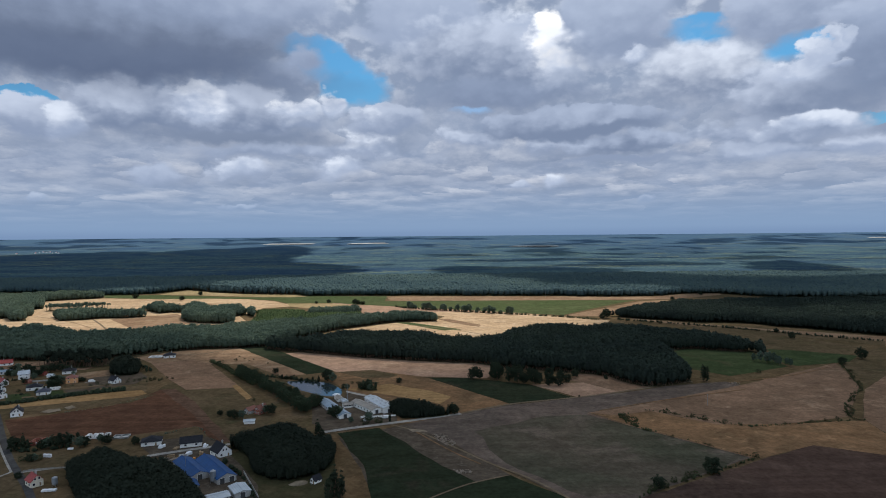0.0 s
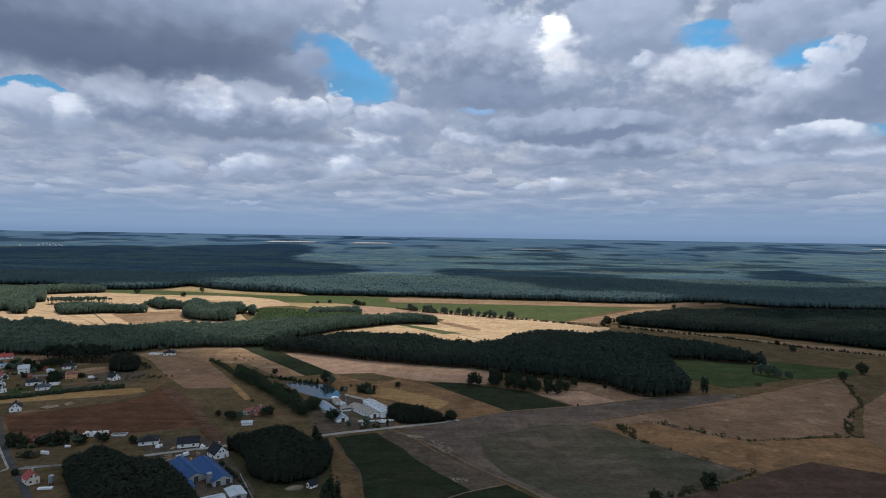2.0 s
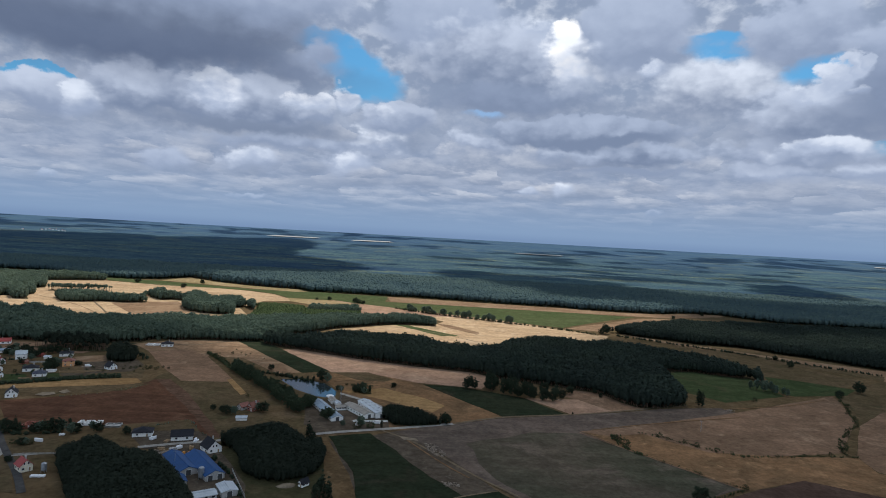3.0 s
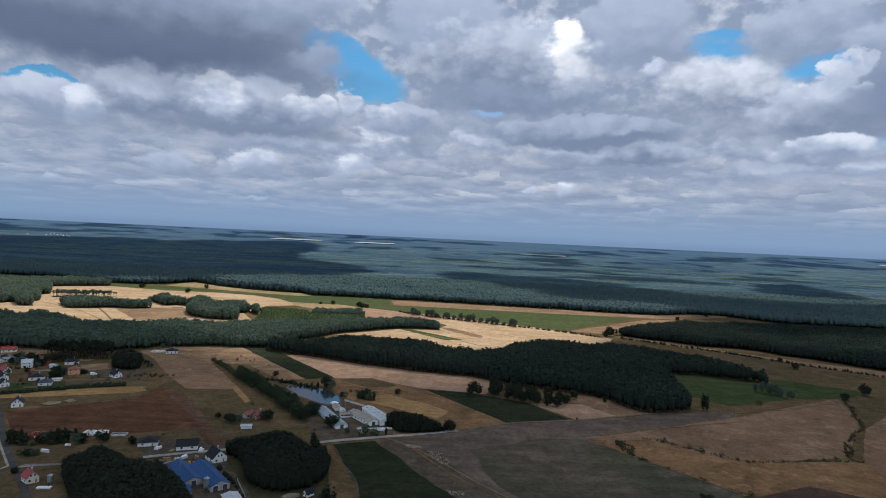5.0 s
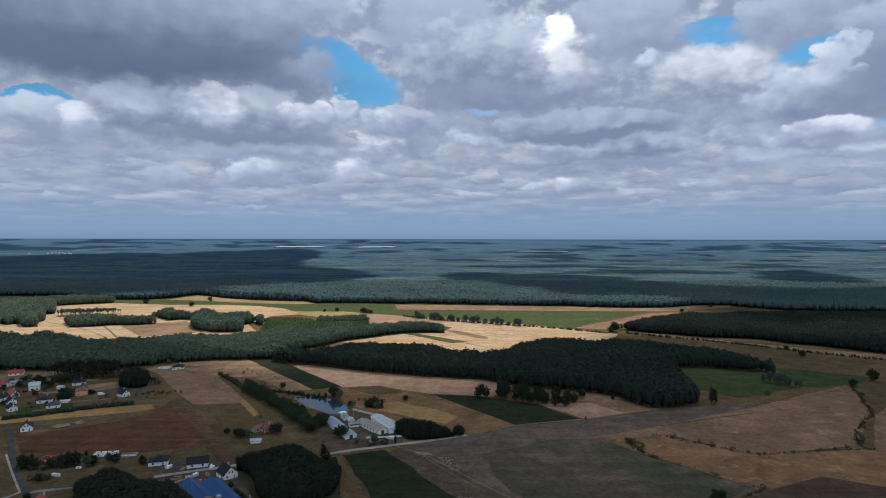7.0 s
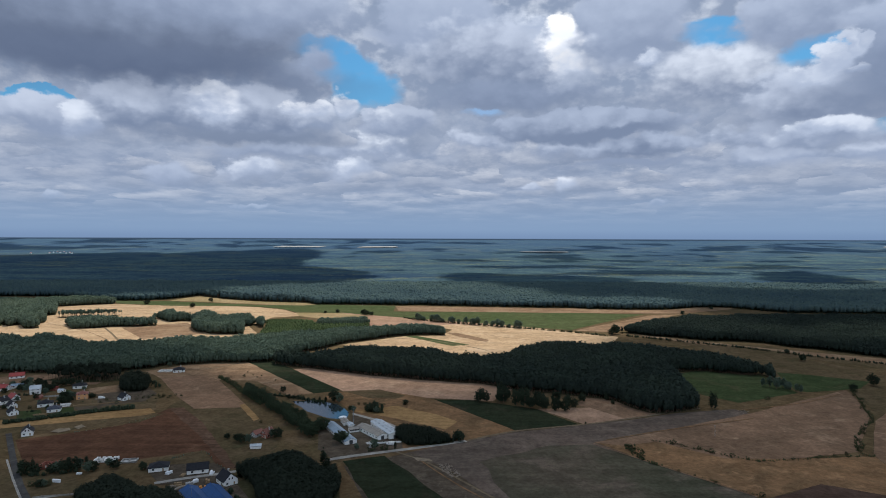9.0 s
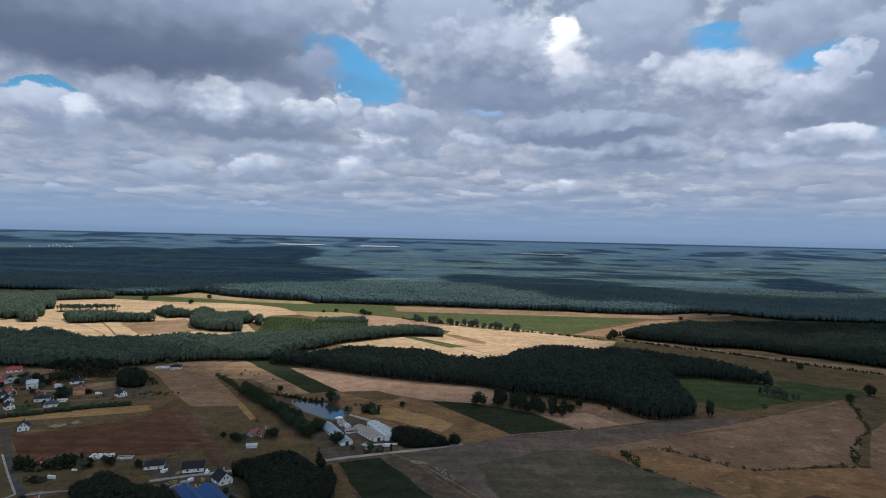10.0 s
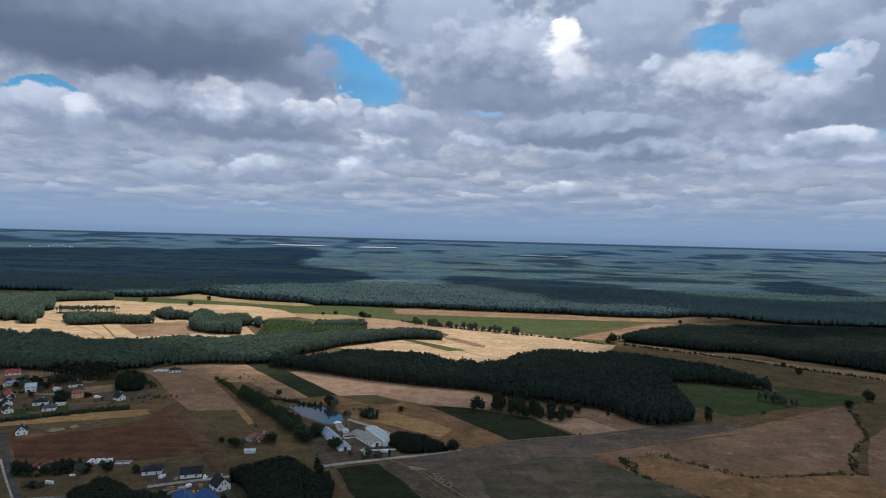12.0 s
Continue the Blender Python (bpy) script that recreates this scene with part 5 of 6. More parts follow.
# far hedgerows
plant_row("tree", [(-57, 1032), (-15, 1005), (49, 970), (118, 936)], 9.0, 9.5, "hedgerow tree beside the light pasture", "hedgerow", 3.0, 1.1, 0.35)
plant_row("bush", [(-80, 1059), (-53, 1031), (118, 936), (187, 898), (229, 865)], 11.0, 4.0, "bush in the pasture hedgerow", "hedgerow", 2.0)
plant("oak", 245.4, 887.6, 14.0, 1.1, "broad tree at the end of the hedgerow")
plant("oak", 236.4, 876.1, 9.0, 1.0, "broad tree at the end of the hedgerow")
plant_row("bush", [(252, 863), (321, 814), (376, 770), (432, 718), (495, 668)], 14.0, 3.6, "dark bush along the far meadow lane", "lane bushes", 2.5, 1.0, 0.4)
plant_row("oak", [(311, 825), (379, 775), (434, 722)], 60.0, 5.5, "tree along the far meadow lane", "lane bushes", 2.5)
for x, y, h in ((-615, 1243.4, 10.0), (-503.2, 1200.3, 9.0), (-506.7, 1303.8, 9.0), (-201.5, 1123, 7.0), (-150.6, 1099.9, 10.0), (-143.2, 1090.2, 9.0), (-135.1, 1089.5, 7.0), (433.8, 1123.7, 7.0), (520.2, 1201.5, 7.0), (-222.9, 1115.5, 5.0)):
    plant("oak", x, y, h, 1.2, "lone dark tree in the sunlit fields", "field trees")
for x, y, h in ((137.8, 523.7, 5.0), (139.6, 509, 4.0), (115.5, 516.3, 8.0), (104.5, 454.7, 1.8)):
    plant("oak", x, y, h, 0.9, "small dark tree below the pine wood", "field trees")


def hedge(line, width, height, label, mat="shrub", gap=1.5):
    """A continuous hedge or strip of undergrowth along a line."""
    pts = [Vector(p) for p in line]
    xs, ys = [], []
    for a, b in zip(pts, pts[1:]):
        n = int((b - a).length / gap * max(1, width / gap) * 0.8) + 1
        side = Vector((-(b - a).y, (b - a).x)).normalized()
        for i in range(n):
            p = a.lerp(b, rng.random()) + side * width * (rng.random() - 0.5)
            xs.append(p.x)
            ys.append(p.y)
    return tagged(stand(np.array(xs), np.array(ys), height, "young", mat, label, "hedge", 0.3, False, wide=1.4), "", "hedge")


hedge([(-329, 447), (-311, 457), (-293, 470), (-274, 481), (-253, 490)], 4.0, 2.4, "rough dark hedge along the straw field", "dark_leaf", 0.9)
hedge([(141, 418), (145, 417), (156, 410), (171, 397), (184, 386), (196, 379), (215, 382), (246, 388), (275, 390)], 2.5, 1.0, "low green undergrowth along the field hedge")
hedge([(372, 561), (360, 533), (343, 500), (329, 470), (302, 442), (287, 427), (272, 403), (270, 393), (275, 389)], 2.2, 1.0, "green undergrowth along the winding ditch")
hedge([(121, 409), (121, 399), (122, 389), (125, 378), (132, 371)], 4.0, 1.2, "green undergrowth round the hedge bushes")
hedge([(124, 378), (142, 361), (153, 349), (171, 326)], 1.0, 0.6, "thin strip of weeds on the field edge")
hedge([(90, 278), (109, 292), (133, 304), (153, 315), (170, 325)], 2.0, 1.3, "strip of weeds along the ploughed field")
hedge([(-118, 330), (-103, 311), (-95, 298), (-87, 282)], 1.2, 2.0, "dark hedge beside the works yard", "dark_leaf")
hedge([(-226, 602), (-204, 575), (-180, 541), (-153, 503)], 4.0, 2.2, "thicket beside the willow avenue")
hedge([(-167, 532), (-147, 531), (-130, 522), (-95, 506)], 3.0, 2.0, "thicket behind the pond", "dark_leaf")
hedge([(254, 869), (324, 819), (379, 775), (434, 722), (497, 672)], 4.0, 2.2, "hedge along the far meadow lane", "dark_leaf", 2.2)
hedge([(-74, 1050), (-15, 1005), (49, 970), (118, 936), (187, 898), (229, 865)], 4.0, 2.5, "hedge beside the light pasture", "shrub", 2.2)
hedge([(-331, 477), (-320, 483), (-325, 492)], 1.2, 1.8, "dark garden hedge between houses", "dark_leaf")
hedge([(-328, 496), (-319, 503), (-325, 515)], 1.2, 1.8, "dark garden hedge beside a house", "dark_leaf")
hedge([(-379, 521), (-369, 527), (-362, 530)], 1.5, 2.2, "dark garden hedge along a lane", "dark_leaf")
hedge([(-312, 506), (-296, 509), (-274, 512)], 1.0, 0.8, "weeds along the building plots")
hedge([(-247, 350), (-230, 350), (-217, 357)], 2.0, 2.0, "dark hedge behind the yards", "dark_leaf")
hedge([(-268, 426), (-244, 440), (-224, 469)], 1.0, 0.6, "strip of weeds beside the ploughed field", "mixed", 2.0)
hedge([(-177, 372), (-160, 392), (-155, 391), (-140, 370), (-133, 363)], 1.5, 0.8, "strip of weeds round the building plots", "mixed")


# ---- buildings ----
M.update({
    "white_wall": plain("white_render", (0.84, 0.83, 0.80), (0.74, 0.73, 0.70), 0.5),
    "cream_wall": plain("cream_render", (0.72, 0.66, 0.52), (0.62, 0.56, 0.44), 0.5),
    "orange_wall": plain("orange_render", (0.72, 0.36, 0.16), (0.62, 0.31, 0.14), 0.5),
    "grey_wall": plain("grey_block", (0.40, 0.39, 0.37), (0.32, 0.31, 0.29), 0.5),
    "brick_wall": plain("red_brick", (0.30, 0.10, 0.065), (0.23, 0.08, 0.055), 0.7),
    "dark_roof": plain("dark_roof_tiles", (0.022, 0.023, 0.028), (0.015, 0.016, 0.02), 0.5, 0.8, ribs=0.35, spec=0.15),
    "slate_roof": plain("blue_grey_roof", (0.045, 0.053, 0.075), (0.035, 0.042, 0.06), 0.5, 0.7, ribs=0.35, spec=0.2),
    "red_roof": plain("red_roof_tiles", (0.30, 0.040, 0.033), (0.22, 0.032, 0.028), 0.5, 0.6, ribs=0.35),
    "rust_roof": plain("brown_red_roof", (0.20, 0.07, 0.05), (0.15, 0.055, 0.04), 0.5, 0.7, ribs=0.35),
    "blue_roof": plain("blue_sheet_roof", (0.010, 0.062, 0.19), (0.008, 0.048, 0.14), 0.3, 0.55, ribs=1.0, spec=0.2),
    "pale_roof": plain("pale_metal_roof", (0.42, 0.46, 0.49), (0.33, 0.37, 0.40), 0.25, 0.5, ribs=1.0),
    "steel_roof": plain("grey_blue_metal_roof", (0.22, 0.29, 0.35), (0.17, 0.23, 0.29), 0.25, 0.4, ribs=1.0),
    "felt_roof": plain("brown_grey_felt_roof", (0.26, 0.235, 0.20), (0.19, 0.175, 0.155), 0.25, 0.85),
    "steel": plain("galvanised_steel", (0.30, 0.32, 0.34), (0.22, 0.24, 0.26), 0.4, 0.45, metal=0.4),
    "dark_frame": plain("dark_paint", (0.04, 0.04, 0.045), (0.06, 0.06, 0.06), 1.0),
    "white_paint": plain("white_paint", (0.80, 0.80, 0.79), (0.70, 0.70, 0.69), 1.0, 0.5),
    "orange_paint": plain("orange_paint", (0.65, 0.27, 0.05), (0.5, 0.2, 0.04), 1.0),
    "timber": plain("timber", (0.30, 0.20, 0.11), (0.22, 0.15, 0.085), 1.0, 0.85),
    "stone": plain("field_stone", (0.241, 0.194, 0.149), (0.172, 0.138, 0.105), 0.9, 0.9),
    "sand": earth("pale_sand", (0.220, 0.180, 0.130), (0.185, 0.150, 0.110), patch=0.15),
    "pale_plot": plain("pale_far_stubble", (0.22, 0.22, 0.21), (0.19, 0.19, 0.18), 0.01),
    "foil": plain("white_foil", (0.78, 0.79, 0.80), (0.66, 0.67, 0.69), 1.0, 0.4),
})


def glass():
    m, n = material("window_glass")
    return finish(m, n, (0.015, 0.018, 0.022), 0.08, spec=0.6)


M["glass"] = glass()


def box(bm, x0, y0, z0, x1, y1, z1):
    v = [bm.verts.new(p) for p in ((x0, y0, z0), (x1, y0, z0), (x1, y1, z0), (x0, y1, z0), (x0, y0, z1), (x1, y0, z1), (x1, y1, z1), (x0, y1, z1))]
    for f in ((0, 3, 2, 1), (4, 5, 6, 7), (0, 1, 5, 4), (1, 2, 6, 5), (2, 3, 7, 6), (3, 0, 4, 7)):
        bm.faces.new([v[i] for i in f])


def prism(bm, outline, y0, y1):
    """An outline in x and z drawn out along y."""
    a = [bm.verts.new((x, y0, z)) for x, z in outline]
    b = [bm.verts.new((x, y1, z)) for x, z in outline]
    n = len(outline)
    bm.faces.new(a)
    bm.faces.new(list(reversed(b)))
    for i in range(n):
        j = (i + 1) % n
        bm.faces.new((a[j], a[i], b[i], b[j]))
    bmesh.ops.recalc_face_normals(bm, faces=bm.faces[:])


def opening(root, name, at, size, face, pane="glass", trim="white_paint"):
    """A window or door on a wall: frame with a pane set in it. face: 'front', 'back', 'left' or 'right'."""
    w, h = size
    x, y, z = at
    t = 0.12
    bm = bmesh.new()
    for x0, z0, x1, z1 in ((-w / 2, -h / 2, w / 2, -h / 2 + t), (-w / 2, h / 2 - t, w / 2, h / 2), (-w / 2, -h / 2 + t, -w / 2 + t, h / 2 - t), (w / 2 - t, -h / 2 + t, w / 2, h / 2 - t)):
        box(bm, x0, -0.06, z0, x1, 0.05, z1)
    fr = part(name, bm, trim, root)
    turn = {"front": 0, "back": 180, "left": -90, "right": 90}[face]
    fr.matrix_basis = pose(x, y, z, 0, 0, turn)
    bm = bmesh.new()
    box(bm, -w / 2 + t, -0.03, -h / 2 + t, w / 2 - t, 0.04, h / 2 - t)
    part("pane" if name == "window" else "leaf", bm, pane, fr)
    return fr


def house(x, y, turn, w, l, eaves, ridge, wall, roof, label, hip=False, chimney=True, storeys=1, category="house", along=True, windows=True, overhang=0.45):
    """Rendered house. Its ridge runs along its own y; the front gable or hip stands at y = 0. along False: the ridge runs along x."""
    root = tagged(new("house"), label, category, "hamlet houses" if category == "house" else "")
    root.matrix_basis = pose(x, y, 0, 0, 0, turn)
    W_, L_ = (w, l) if along else (l, w)
    bm = bmesh.new()
    if hip:
        box(bm, -W_ / 2, 0, -0.3, W_ / 2, L_, eaves)
    else:
        prism(bm, [(-W_ / 2, -0.3), (W_ / 2, -0.3), (W_ / 2, eaves), (0, ridge - 0.12), (-W_ / 2, eaves)], 0, L_)
    body = part("wall", bm, wall, root)
    bm = bmesh.new()
    o, t = overhang, 0.22
    drop = (ridge - eaves) / (W_ / 2) * o
    if hip:
        inset = min(W_ / 2, L_ / 2 - 0.6)
        e = [bm.verts.new(p) for p in ((-W_ / 2 - o, -o, eaves - 0.1), (W_ / 2 + o, -o, eaves - 0.1), (W_ / 2 + o, L_ + o, eaves - 0.1), (-W_ / 2 - o, L_ + o, eaves - 0.1))]
        u = [bm.verts.new(p) for p in ((-W_ / 2 - o, -o, eaves + 0.1), (W_ / 2 + o, -o, eaves + 0.1), (W_ / 2 + o, L_ + o, eaves + 0.1), (-W_ / 2 - o, L_ + o, eaves + 0.1))]
        r0, r1 = bm.verts.new((0, inset, ridge)), bm.verts.new((0, L_ - inset, ridge))
        bm.faces.new(e)
        for i in range(4):
            bm.faces.new((e[i], e[(i + 1) % 4], u[(i + 1) % 4], u[i]))
        bm.faces.new((u[0], u[1], r0))
        bm.faces.new((u[1], u[2], r1, r0))
        bm.faces.new((u[2], u[3], r1))
        bm.faces.new((u[3], u[0], r0, r1))
        bmesh.ops.recalc_face_normals(bm, faces=bm.faces[:])
    else:
        prism(bm, [(-W_ / 2 - o, eaves - drop), (0, ridge), (W_ / 2 + o, eaves - drop), (W_ / 2 + o, eaves - drop + t), (0, ridge + t), (-W_ / 2 - o, eaves - drop + t)], -o, L_ + o)
    rf = part("roof", bm, roof, root)
    bm = bmesh.new()
    if hip:
        inset = min(W_ / 2, L_ / 2 - 0.6)
        box(bm, -0.14, inset, ridge - 0.05, 0.14, L_ - inset, ridge + 0.12)
    else:
        box(bm, -0.16, -o, ridge + t - 0.06, 0.16, L_ + o, ridge + t + 0.1)
    part("ridge_cap", bm, roof, rf)
    if chimney:
        bm = bmesh.new()
        cx, cy = W_ * 0.16, L_ * 0.6
        box(bm, cx - 0.35, cy - 0.35, eaves, cx + 0.35, cy + 0.35, ridge + 0.8)
        box(bm, cx - 0.45, cy - 0.45, ridge + 0.8, cx + 0.45, cy + 0.45, ridge + 0.95)
        part("chimney", bm, "grey_wall", root)
    if windows:
        for s in range(storeys):
            z = 1.55 + 2.7 * s
            if z > eaves:
                break
            k = max(2, int(W_ / 3.6))
            for i in range(k):
                px = -W_ / 2 + W_ * (i + 0.5) / k
                if s == 0 and i == k // 2:
                    opening(root, "door", (px, -0.02, 1.05), (1.1, 2.1), "front", "timber")
                else:
                    opening(root, "window", (px, -0.02, z), (1.3, 1.3), "front")
            k = max(2, int(L_ / 4.0))
            for i in range(k):
                opening(root, "window", (W_ / 2 + 0.02, L_ * (i + 0.5) / k, z), (1.4, 1.3), "right")
                opening(root, "window", (-W_ / 2 - 0.02, L_ * (i + 0.5) / k, z), (1.4, 1.3), "left")
        if not hip and ridge - eaves > 2.4:
            for px in (-0.9, 0.9):
                opening(root, "window", (px, -0.02, eaves + 1.0), (1.0, 1.3), "front")
    if not along:
        root.matrix_basis = pose(x, y, 0, 0, 0, turn) @ pose(0, l / 2, 0, 0, 0, 90) @ pose(0, -w / 2, 0)
    return root


H = "white house with dark tiled gable roof"
house(-291.5, 420, 30, 7.0, 8.6, 2.9, 6.0, "white_wall", "dark_roof", "white gabled house with dark roof alone beside the field")
house(-271.3, 514, 58, 6.6, 8.2, 2.8, 5.7, "white_wall", "dark_roof", "small white house with dark gable roof on bare plot")
house(-310.7, 515.8, 25, 8.6, 7.4, 4.6, 6.9, "orange_wall", "rust_roof", "orange two-storey house with brown roof", hip=True, storeys=2)
house(-362.2, 532.5, 28, 8.2, 7.4, 4.5, 7.1, "white_wall", "pale_roof", "white two-storey house with pale roof", along=False, storeys=2)
house(-310.2, 477.4, 25, 9.0, 8.2, 2.6, 5.0, "white_wall", "slate_roof", "low white house with blue-grey hipped roof", hip=True)
house(-326.9, 492.1, 25, 10.7, 8.2, 2.8, 5.5, "white_wall", "dark_roof", "low white house with dark hipped roof", hip=True)
house(-335.1, 468.5, 50, 6.1, 7.4, 2.9, 5.9, "white_wall", "dark_roof", "white gabled house with dark roof in a garden")
house(-349.5, 487.7, 50, 6.1, 7.4, 2.8, 5.7, "white_wall", "dark_roof", "white gabled house with dark roof behind another")
house(-363.3, 510.4, 60, 6.6, 8.2, 2.9, 5.9, "white_wall", "red_roof", "white house with red tiled roof")
house(-393.1, 553.5, 28, 9.8, 5.7, 2.4, 3.7, "white_wall", "steel_roof", "low white outbuilding with grey metal roof", along=False, chimney=False)
house(-420, 590.9, 28, 12.3, 7.4, 2.6, 5.2, "white_wall", "red_roof", "long house with red tiled roof at the wood", along=False)
house(-401, 542.8, -8, 9.8, 7.4, 2.6, 5.2, "white_wall", "red_roof", "white house with red roof beside the lane", along=False)
house(-369.3, 497.6, -8, 7.4, 8.2, 2.8, 5.7, "white_wall", "dark_roof", "white gabled house with dark roof beside the lane")
house(-355.1, 545, -5, 5.7, 4.9, 2.1, 3.4, "brick_wall", "red_roof", "small shed with red roof", along=False, chimney=False, category="shed", windows=False)
house(-343.6, 537.9, -5, 4.9, 4.1, 2.1, 3.0, "white_wall", "pale_roof", "small white garage beside the houses", along=False, chimney=False, category="shed", windows=False)
house(-349, 515.6, -5, 4.1, 4.1, 2.1, 3.4, "brick_wall", "rust_roof", "small brown-red garden shed", chimney=False, category="shed", windows=False)
house(-335.4, 553, 25, 10.7, 9.0, 2.6, 5.4, "white_wall", "dark_roof", "low house with dark hipped roof", hip=True)
house(-274.6, 621.4, 20, 11.1, 9.0, 2.6, 5.2, "white_wall", "dark_roof", "lone white house with dark hipped roof at the wood", hip=True)
house(-300.2, 682.9, 20, 8.2, 6.6, 2.4, 5.0, "cream_wall", "rust_roof", "old house with rusty roof among trees", along=False)
house(-295.4, 696.8, 20, 9.0, 6.6, 2.6, 5.5, "grey_wall", "pale_roof", "barn with pale roof among trees", along=False, chimney=False)
house(-199, 299.9, 52, 5.6, 7.0, 3.1, 5.7, "cream_wall", "red_roof", "small cream house with bright red roof")
house(-170, 357.1, 18, 10.7, 8.2, 2.5, 5.0, "white_wall", "dark_roof", "new white bungalow with dark hipped roof", hip=True, chimney=False)
house(-145.5, 354.3, 18, 11.7, 8.1, 2.7, 5.2, "white_wall", "dark_roof", "new white bungalow with dark gable roof", along=False, chimney=False)
house(-120.1, 338, 44, 8.1, 9.9, 3.0, 6.8, "white_wall", "dark_roof", "white house with steep dark roof beside the grove")
house(-126.1, 418.8, -30, 5.3, 7.4, 2.9, 5.9, "brick_wall", "rust_roof", "old red-brick farmhouse with red gable")
house(-133.9, 420.4, -30, 4.9, 7.4, 2.4, 4.2, "grey_wall", "rust_roof", "old brown-roofed barn of the farmstead", chimney=False, category="barn")
house(-124.9, 397.3, 10, 6.6, 3.3, 1.9, 2.7, "white_wall", "pale_roof", "low white shed of the farmstead", along=False, chimney=False, category="shed", windows=False)
house(-63.6, 299.1, -38, 3.0, 4.5, 2.1, 3.7, "white_wall", "dark_roof", "small white hut with dark roof beside the grove", chimney=False, category="shed")


def hall(front, back, width, eaves, ridge, wall, roof, label, doors=1, windows=0, vents=0):
    """A long farm or works hall, from the middle of its front to the middle of its back."""
    a, b = Vector(front), Vector(back)
    d = b - a
    L_ = d.length
    root = tagged(new("hall"), label, "hall", "farm halls")
    root.matrix_basis = pose(a.x, a.y, 0, 0, 0, math.degrees(math.atan2(d.y, d.x)) - 90)
    bm = bmesh.new()
    prism(bm, [(-width / 2, -0.3), (width / 2, -0.3), (width / 2, eaves), (0, ridge - 0.1), (-width / 2, eaves)], 0, L_)
    part("wall", bm, wall, root)
    for side, name in ((-1, "roof"), (1, "roof")):
        bm = bmesh.new()
        o = 0.4
        drop = (ridge - eaves) / (width / 2) * o
        prism(bm, [(0, ridge), (side * (width / 2 + o), eaves - drop), (side * (width / 2 + o), eaves - drop + 0.18), (0, ridge + 0.18)], -o, L_ + o)
        rf = part(name, bm, roof, root)
        for k in range(vents):
            bm = bmesh.new()
            y = L_ * (k + 0.5) / vents
            x, z = side * width * 0.22, ridge - (ridge - eaves) * 0.44
            box(bm, x - 0.5, y - 0.9, z, x + 0.5, y + 0.9, z + 0.45)
            part("roof_vent", bm, "steel", rf)
    bm = bmesh.new()
    box(bm, -0.25, -0.4, ridge + 0.14, 0.25, L_ + 0.4, ridge + 0.32)
    part("ridge_cap", bm, roof, root)
    for k in range(doors):
        opening(root, "door", ((k + 0.5) / doors * width - width / 2, -0.03, 1.5), (2.6, 3.0), "front", "dark_frame", "white_paint")
    for k in range(windows):
        y = L_ * (k + 0.5) / windows
        opening(root, "window", (-width / 2 - 0.03, y, 1.8), (1.8, 1.2), "left")
        opening(root, "window", (width / 2 + 0.03, y, 1.8), (1.8, 1.2), "right")
    return root


hall((-63.7, 407.3), (-86.3, 447.1), 8.2, 2.4, 4.0, "white_wall", "steel_roof", "long white farm hall with blue-grey metal roof", 1, 8)
hall((-43.5, 416.9), (-60.9, 440.0), 7.6, 3.2, 4.4, "white_wall", "felt_roof", "white farm hall with brown-grey roof", 1, 7)
hall((-35.1, 419.2), (-51.6, 448.7), 8.6, 3.8, 5.0, "white_wall", "pale_roof", "white farm hall with pale metal roof and vents", 1, 6, 5)
hall((-69.2, 433.1), (-62.7, 435.7), 4.6, 2.4, 3.4, "white_wall", "felt_roof", "low white cross wing between the farm halls", 0, 4)
hall((-73.2, 448.0), (-77.2, 457.6), 4.6, 2.2, 3.0, "white_wall", "felt_roof", "low farm shed with grey felt roof beside the pond", 0, 2)
hall((-68.5, 441.8), (-71.1, 447.9), 3.6, 2.2, 2.9, "white_wall", "pale_roof", "small white shed between the halls", 0, 0)
hall((-121.4, 305.8), (-139.6, 327.7), 9.0, 2.7, 4.6, "grey_wall", "blue_roof", "works hall with bright blue metal roof", 1, 4)
hall((-106.5, 301.8), (-128, 328.9), 9.4, 2.9, 5.0, "grey_wall", "blue_roof", "large works hall with bright blue metal roof", 2, 4)
hall((-119.4, 293.5), (-124, 301), 4.2, 2.0, 3.0, "grey_wall", "blue_roof", "small lean-to with bright blue roof", 0, 0)
hall((-107.6, 278.2), (-99.6, 283.4), 7.0, 2.6, 3.3, "grey_wall", "pale_roof", "grey works shed with pale metal roof", 0, 3)
hall((-92.9, 283.8), (-98.8, 292.8), 7.4, 2.9, 3.6, "grey_wall", "pale_roof", "grey works shed with pale metal roof and dark door", 1, 2)


